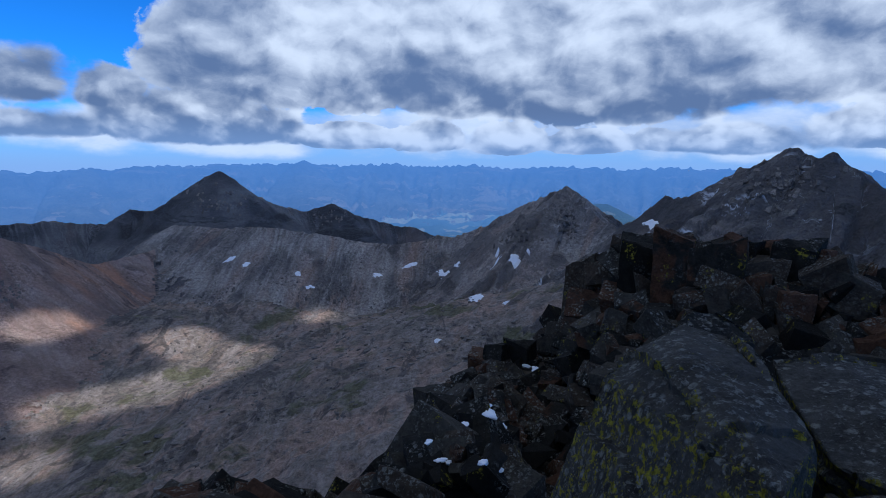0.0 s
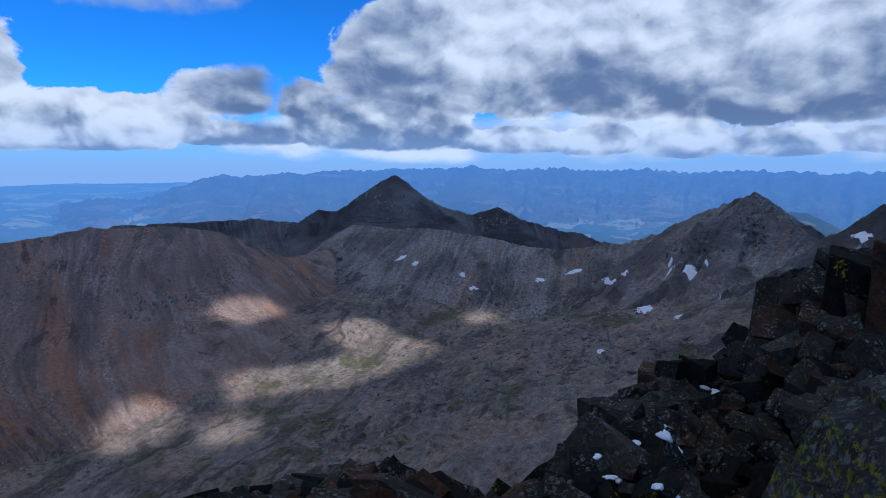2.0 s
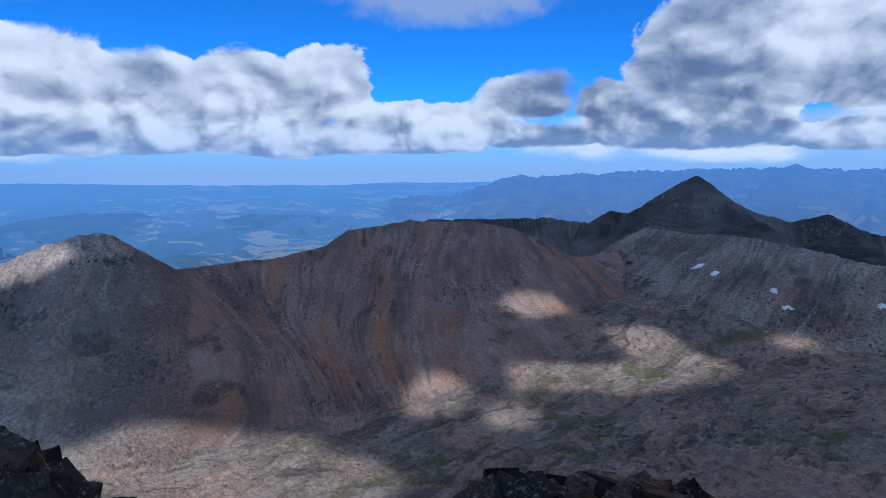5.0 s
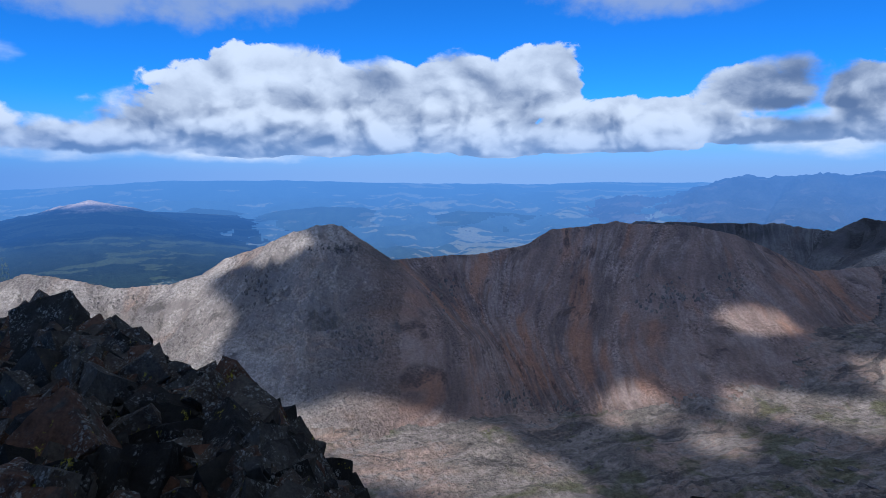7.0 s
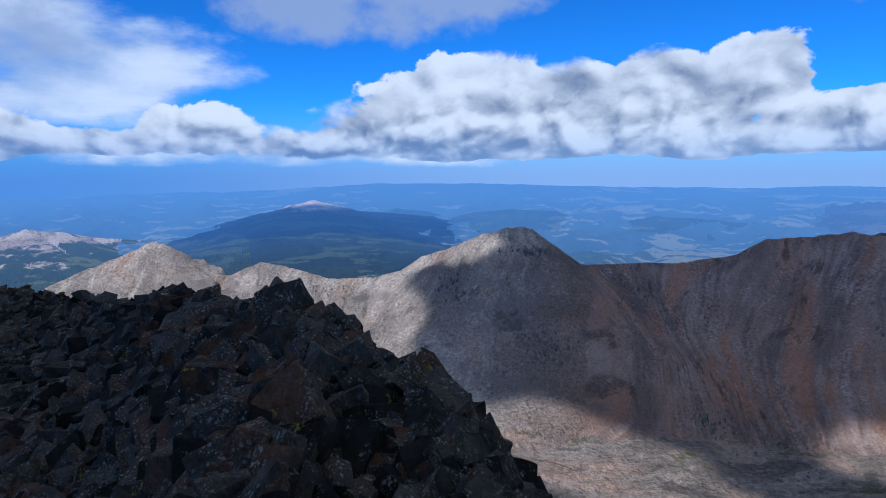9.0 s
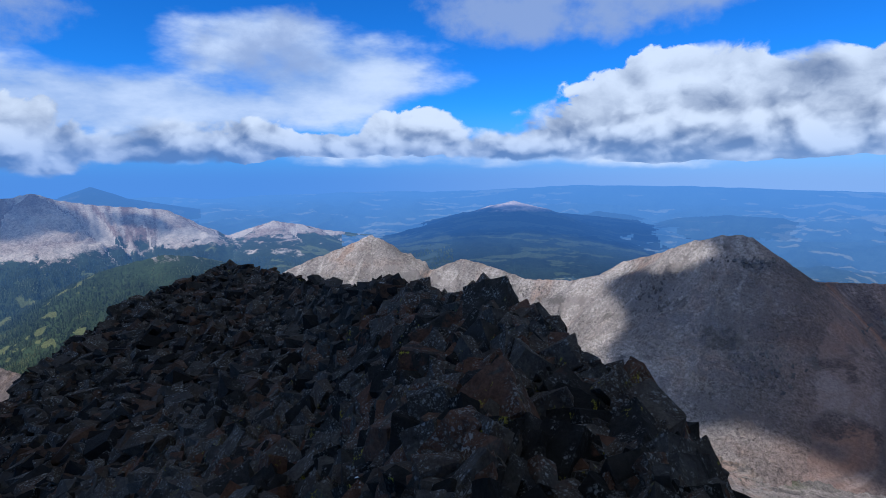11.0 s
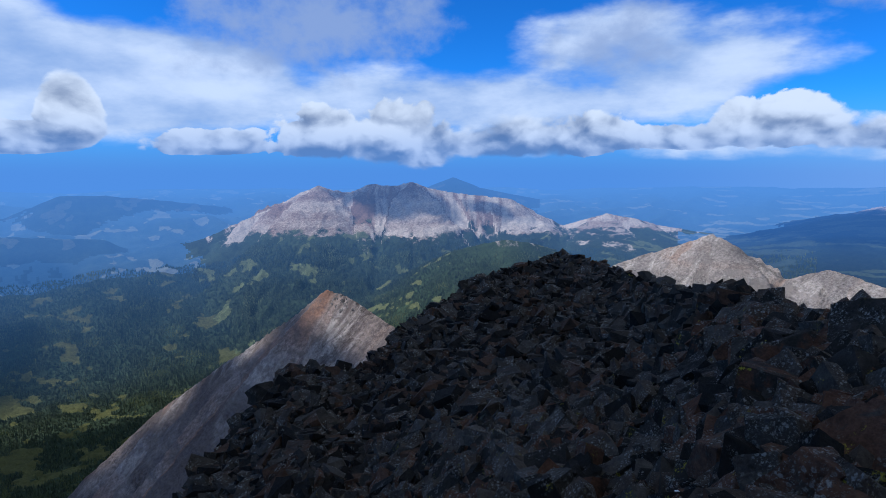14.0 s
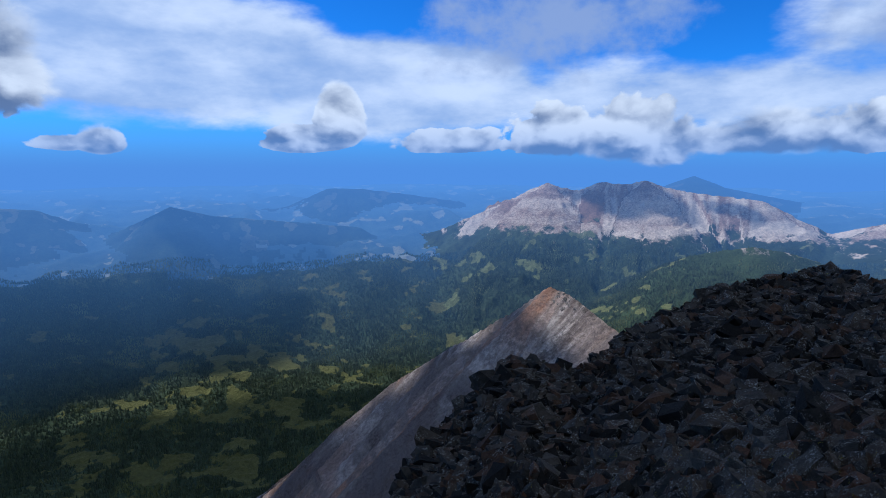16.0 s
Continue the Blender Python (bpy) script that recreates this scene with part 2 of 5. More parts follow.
def scree(name, pale, mid, dark, rust, rust_amount=0.5, streak=0.6, snow=0.0, least=0.28, meet=None, relief=9.0):
    """Mountain side: broken rock and scree in streaks that run down the slope."""
    m, n, bsdf = material(name)
    pos = n.add("ShaderNodeNewGeometry").outputs["Position"]
    flow = flow_coords(n)
    fx, fy, _ = n.split(flow)
    run = n.xyz(fx, n.math("MULTIPLY", fy, 0.13), 0.0)
    deep = tuple(c * 0.6 for c in dark)
    if meet:                                     # the scree of the next ridge, up to these headings
        px, py, _ = n.split(pos)
        head = n.math("MULTIPLY", n.math("ARCTAN2", n.math("MULTIPLY", px, -1.0), py), 180 / math.pi)
        k = n.span(n.math("ADD", head, n.math("MULTIPLY", n.noise(pos, 0.012, 4.0, 0.6), 4.0)), meet[0], meet[1])
        pale, mid, dark = n.mix(k, meet[2], pale), n.mix(k, meet[3], mid), n.mix(k, meet[4], dark)
    s1 = n.noise(run, 0.014, 5.0, 0.55)
    s2 = n.noise(run, 0.05, 5.0, 0.6)
    blot = n.noise(pos, 0.004, 5.0, 0.6)
    grain = n.noise(pos, 0.11, 6.0, 0.72)
    stone = n.voronoi(pos, 0.16)[0]
    f = n.math("ADD", n.math("MULTIPLY", s1, streak), n.math("MULTIPLY", blot, 1.0 - streak))
    col = n.mix(n.span(f, 0.40, 0.60), dark, mid)
    col = n.mix(n.span(n.math("ADD", n.math("MULTIPLY", s2, 0.5), n.math("MULTIPLY", blot, 0.5)), 0.47, 0.62), col, pale)
    col = n.mix(n.math("MULTIPLY", n.span(n.noise(n.xyz(fx, n.math("MULTIPLY", fy, 0.3), 3.0), 0.0085, 4.0, 0.6), 0.50, 0.66), rust_amount), col, rust)
    speck = n.math("ADD", n.math("MULTIPLY", grain, 0.6), n.math("MULTIPLY", n.noise(pos, 0.38, 4.0, 0.75), 0.4))
    rocky = n.span(n.noise(n.xyz(fx, n.math("MULTIPLY", fy, 0.5), 20.0), 0.011, 4.0, 0.6), 0.48, 0.64, least, 1.0)
    shade = n.math("ADD", 1.0, n.math("MULTIPLY", n.span(speck, 0.38, 0.62, -0.7, 0.7, smooth=False), rocky))
    col = n.mix(1.0, col, n.xyz(shade, shade, shade), "MULTIPLY")
    # dark outcrops in the scree
    crop = n.noise(n.xyz(fx, n.math("MULTIPLY", fy, 0.45), 7.0), 0.02, 7.0, 0.68)
    crop = n.math("MULTIPLY", n.span(crop, 0.53, 0.60), n.span(n.noise(pos, 0.0055, 2.0, 0.5), 0.46, 0.58))
    col = n.mix(n.math("MULTIPLY", crop, n.span(grain, 0.40, 0.55, 0.35, 0.95)), col, deep)
    # bare rock shows where it is steep
    nz = n.split(n.add("ShaderNodeNewGeometry").outputs["Normal"])[2]
    steep = n.span(n.math("ADD", nz, n.math("MULTIPLY", n.math("SUBTRACT", grain, 0.5), 0.35)), 0.62, 0.74, 1.0, 0.0)
    col = n.mix(n.math("MULTIPLY", steep, 0.65), col, n.mix(s2, dark, mid))
    if snow:
        dust = n.noise(n.xyz(fx, n.math("MULTIPLY", fy, 0.5), 12.0), 0.06, 7.0, 0.72)
        col = n.mix(n.math("MULTIPLY", n.span(dust, 0.565, 0.63), n.math("MULTIPLY", n.span(n.noise(pos, 0.008, 2.0, 0.5), 0.45, 0.6), snow)), col, (0.7, 0.72, 0.76))
    n.put(bsdf.inputs["Base Color"], col)
    bsdf.inputs["Roughness"].default_value = 0.95
    bsdf.inputs["Specular IOR Level"].default_value = 0.15
    h = n.math("ADD", n.math("MULTIPLY", grain, 1.0), n.math("MULTIPLY", stone, 0.35))
    h = n.math("ADD", h, n.math("MULTIPLY", s2, 0.8))
    bump(n, bsdf, h, 1.0, relief)
    return m


MAT_BROWN = scree("brown_scree", (0.325, 0.25, 0.215), (0.28, 0.195, 0.16), (0.165, 0.123, 0.108), (0.38, 0.18, 0.10), 0.62, 0.75, least=0.4)
MAT_GREY = scree("grey_scree", (0.31, 0.28, 0.25), (0.24, 0.205, 0.185), (0.12, 0.11, 0.104), (0.33, 0.185, 0.12), 0.35, 0.55, least=0.7)
MAT_DARK = scree("dark_rock", (0.16, 0.155, 0.155), (0.108, 0.106, 0.11), (0.057, 0.058, 0.063), (0.15, 0.10, 0.08), 0.3, 0.5)
MAT_SNOWY = scree("dark_rock_with_thin_snow", (0.215, 0.19, 0.175), (0.145, 0.132, 0.126), (0.072, 0.068, 0.068), (0.146, 0.094, 0.074), 0.2, 0.5, 0.8)
MAT_PALE = scree("pale_rock", (0.48, 0.425, 0.375), (0.41, 0.355, 0.31), (0.235, 0.208, 0.19), (0.34, 0.19, 0.12), 0.45, 0.55, least=0.8, meet=(72, 83, (0.31, 0.24, 0.205), (0.265, 0.185, 0.15), (0.175, 0.135, 0.118)), relief=15.0)
MAT_SPUR = scree("tan_scree", (0.38, 0.33, 0.285), (0.225, 0.18, 0.153), (0.10, 0.08, 0.071), (0.30, 0.14, 0.075), 0.75, 0.7, least=0.45)


def basin_material():
    m, n, bsdf = material("basin_floor")
    pos = n.add("ShaderNodeNewGeometry").outputs["Position"]
    blot = n.noise(pos, 0.0045, 6.0, 0.62)
    grain = n.noise(pos, 0.07, 6.0, 0.72)
    lay = n.noise(n.vmath("MULTIPLY", pos, (1.0, 0.35, 1.0)), 0.022, 6.0, 0.66, 0.6)
    stone = n.voronoi(pos, 0.12)[0]
    col = n.mix(n.span(blot, 0.40, 0.60), (0.15, 0.13, 0.112), (0.29, 0.21, 0.168))
    col = n.mix(n.span(lay, 0.47, 0.58), col, (0.235, 0.20, 0.175))
    col = n.mix(n.math("MULTIPLY", n.span(n.noise(n.vmath("MULTIPLY", pos, (1.0, 0.4, 1.0)), 0.014, 7.0, 0.68, 0.8), 0.54, 0.60), 0.8), col, (0.085, 0.076, 0.07))
    col = n.mix(n.math("MULTIPLY", n.span(n.noise(pos, 0.006, 4.0, 0.6, 0.5), 0.55, 0.63), 0.7), col, (0.085, 0.09, 0.04))
    shade = n.span(n.math("ADD", n.math("MULTIPLY", grain, 0.6), n.math("MULTIPLY", n.noise(pos, 0.36, 4.0, 0.75), 0.4)), 0.38, 0.62, 0.5, 1.5, smooth=False)
    col = n.mix(1.0, col, n.xyz(shade, shade, shade), "MULTIPLY")
    n.put(bsdf.inputs["Base Color"], col)
    bsdf.inputs["Roughness"].default_value = 0.95
    bsdf.inputs["Specular IOR Level"].default_value = 0.15
    bump(n, bsdf, n.math("ADD", n.math("ADD", grain, n.math("MULTIPLY", stone, 0.4)), lay), 1.0, 10.0)
    return m


MAT_BASIN = basin_material()


def painted_haze(m, n, bsdf, pos, air, share=1.0):
    """The backdrop of far country gets painted haze: blue emission that grows with distance."""
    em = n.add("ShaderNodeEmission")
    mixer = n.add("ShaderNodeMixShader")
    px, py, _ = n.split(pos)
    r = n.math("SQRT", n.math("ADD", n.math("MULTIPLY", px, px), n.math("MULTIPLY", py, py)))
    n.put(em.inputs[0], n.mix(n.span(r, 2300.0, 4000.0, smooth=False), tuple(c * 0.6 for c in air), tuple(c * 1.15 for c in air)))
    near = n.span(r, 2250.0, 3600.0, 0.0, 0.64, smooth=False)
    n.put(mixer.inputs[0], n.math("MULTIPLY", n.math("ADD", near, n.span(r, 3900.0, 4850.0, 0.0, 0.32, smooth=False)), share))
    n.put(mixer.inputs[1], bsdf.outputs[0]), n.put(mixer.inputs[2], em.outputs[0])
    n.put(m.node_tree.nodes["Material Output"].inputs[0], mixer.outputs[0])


def wooded_material(name, wood, meadow, haze=False, air=(0.075, 0.20, 0.48), rock=None, rock_noise=260.0, share=1.0):
    """Far country: woods and meadows; haze paints the farthest land, a backdrop, with blue emission."""
    m, n, bsdf = material(name)
    pos = n.add("ShaderNodeNewGeometry").outputs["Position"]
    blot = n.noise(pos, 0.0042, 6.0, 0.62, 0.4)
    patch = n.split(flow_coords(n))[2]
    grain = n.noise(pos, 0.09, 5.0, 0.75)
    col = n.mix(n.span(blot, 0.4, 0.62), wood, tuple(c * 1.5 for c in wood))
    col = n.mix(n.span(n.math("ADD", patch, n.math("MULTIPLY", n.math("SUBTRACT", grain, 0.5), 0.03)), 0.538, 0.556), col, meadow)
    if rock:
        fx, fy, _ = n.split(flow_coords(n))
        runs = n.noise(n.xyz(fx, n.math("MULTIPLY", fy, 0.2), 0.0), 0.014, 5.0, 0.58)
        nz = n.split(pos)[2]
        high = n.math("ADD", nz, n.math("MULTIPLY", n.math("SUBTRACT", n.math("ADD", n.math("MULTIPLY", runs, 0.6), n.math("MULTIPLY", n.noise(pos, 0.012, 6.0, 0.68), 0.4)), 0.5), rock_noise * 2))
        col = n.mix(n.span(high, rock[0], rock[0] + 35), col, n.mix(n.span(n.math("ADD", n.math("MULTIPLY", runs, 0.8), n.math("MULTIPLY", grain, 0.2)), 0.40, 0.58), rock[1], rock[2]))
    shade = n.span(n.math("ADD", n.math("MULTIPLY", grain, 0.6), n.math("MULTIPLY", n.noise(pos, 0.03, 5.0, 0.7), 0.4)), 0.38, 0.62, 0.72, 1.28, smooth=False)
    col = n.mix(1.0, col, n.xyz(shade, shade, shade), "MULTIPLY")
    n.put(bsdf.inputs["Base Color"], col)
    bsdf.inputs["Roughness"].default_value = 0.95
    bsdf.inputs["Specular IOR Level"].default_value = 0.1
    bump(n, bsdf, grain, 0.8, 9.0)
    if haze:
        painted_haze(m, n, bsdf, pos, air, share)
    return m


# their blue is mostly haze painted in: air is its colour, share its strength
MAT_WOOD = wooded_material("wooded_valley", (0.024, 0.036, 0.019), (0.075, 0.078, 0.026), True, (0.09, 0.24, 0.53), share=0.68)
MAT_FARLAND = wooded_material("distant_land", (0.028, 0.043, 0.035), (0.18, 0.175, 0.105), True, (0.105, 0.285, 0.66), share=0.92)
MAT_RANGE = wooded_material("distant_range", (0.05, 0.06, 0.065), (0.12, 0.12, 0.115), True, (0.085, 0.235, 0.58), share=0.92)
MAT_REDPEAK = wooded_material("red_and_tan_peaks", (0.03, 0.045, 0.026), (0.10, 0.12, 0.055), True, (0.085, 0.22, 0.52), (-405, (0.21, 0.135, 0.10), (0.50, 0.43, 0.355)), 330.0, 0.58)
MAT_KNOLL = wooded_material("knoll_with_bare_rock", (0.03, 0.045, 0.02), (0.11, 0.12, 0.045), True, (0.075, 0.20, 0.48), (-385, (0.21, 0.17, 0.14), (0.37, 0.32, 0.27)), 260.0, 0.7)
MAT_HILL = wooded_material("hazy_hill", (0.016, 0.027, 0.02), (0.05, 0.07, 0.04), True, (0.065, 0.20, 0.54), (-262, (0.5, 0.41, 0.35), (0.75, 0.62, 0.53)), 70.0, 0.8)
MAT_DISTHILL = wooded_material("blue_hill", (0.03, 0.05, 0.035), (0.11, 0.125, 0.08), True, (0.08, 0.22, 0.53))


# ---------- land ----------
def crest(*nodes):
    """Crest of a ridge: heading and height in degrees as seen from the summit, and how far off, in metres."""
    a = np.array(nodes, float)
    r = a[:, 1]
    return np.stack([-np.sin(a[:, 0] * D2R) * r, np.cos(a[:, 0] * D2R) * r, np.tan(a[:, 2] * D2R) * r], 1)


class Ridge:
    def __init__(self, name, label, mat, nodes, slope=0.7, toe=0.25, gully=26.0, wave=70.0, jag=6.0, category="mountain", melt=0.0):
        self.name, self.label, self.mat, self.category, self.melt = name, label, mat, category, melt
        self.line, self.slope, self.toe, self.gully, self.wave, self.jag = crest(*nodes), slope, toe, gully, wave, jag

    def height(self, x, y, seed):
        best = np.full(x.shape, 1e9)
        cz, along = np.zeros(x.shape), np.zeros(x.shape)
        run = 0.0
        parts = []
        for a, b in zip(self.line[:-1], self.line[1:]):
            ab = b[:2] - a[:2]
            length = np.hypot(*ab)
            t = np.clip(((x - a[0]) * ab[0] + (y - a[1]) * ab[1]) / length ** 2, 0, 1)
            zc = a[2] + (b[2] - a[2]) * t
            d = np.hypot(x - a[0] - ab[0] * t, y - a[1] - ab[1] * t)
            score = d - zc / self.slope * 0.85
            if self.melt:
                parts.append((score, d, zc, run + t * length))
            m = score < best
            best, cz, along = np.where(m, score, best), np.where(m, zc, cz), np.where(m, run + t * length, along)
            run += length
        d = best + cz / self.slope * 0.85
        if self.melt:
            nearest = np.min([p[1] for p in parts], axis=0)
            reach = self.melt + 0.10 * nearest                # the crest's heights level out down the slope
            sums = [np.zeros(x.shape) for _ in range(4)]
            for score, dd, zc, run in parts:
                w = np.exp((best - score) / reach)
                for total, v in zip(sums, (1.0, dd, zc, run)):
                    total += w * v
            d, cz, along = (v / sums[0] for v in sums[1:])
        wob = self.wave * 0.5 * (fbm(x / self.wave / 2, y / self.wave / 2, 3, seed + 31) - 0.5)
        u = along + wob
        ramp = step(d, 4, 200)
        cut = fbm(u / self.wave, d / self.wave / 5.0, 5, seed, 0.55, ridged=True) - 0.6
        small = fbm(x / 24, y / 24, 4, seed + 7, 0.6) - 0.5
        spike = fbm(along / 38, along * 0 + 3, 4, seed + 5, 0.6, ridged=True) - 0.62
        drop = np.where(d < 330, d * self.slope, 330 * self.slope + (d - 330) * (self.slope * 0.6 + self.toe * 0.4))
        z = cz - drop + cut * self.gully * ramp * 1.6 + small * self.gully * (0.25 + 0.3 * ramp) + spike * self.jag * (1 - step(d, 0, 50)) * 2
        patch = step(fbm(x / 190, y / 190, 3, seed + 40), 0.50, 0.62) * ramp           # ribs of bare rock
        z = z + patch * (fbm(u / 42, d / 80, 4, seed + 41, 0.55, ridged=True) - 0.5) * self.gully * 1.3
        return z, u, d


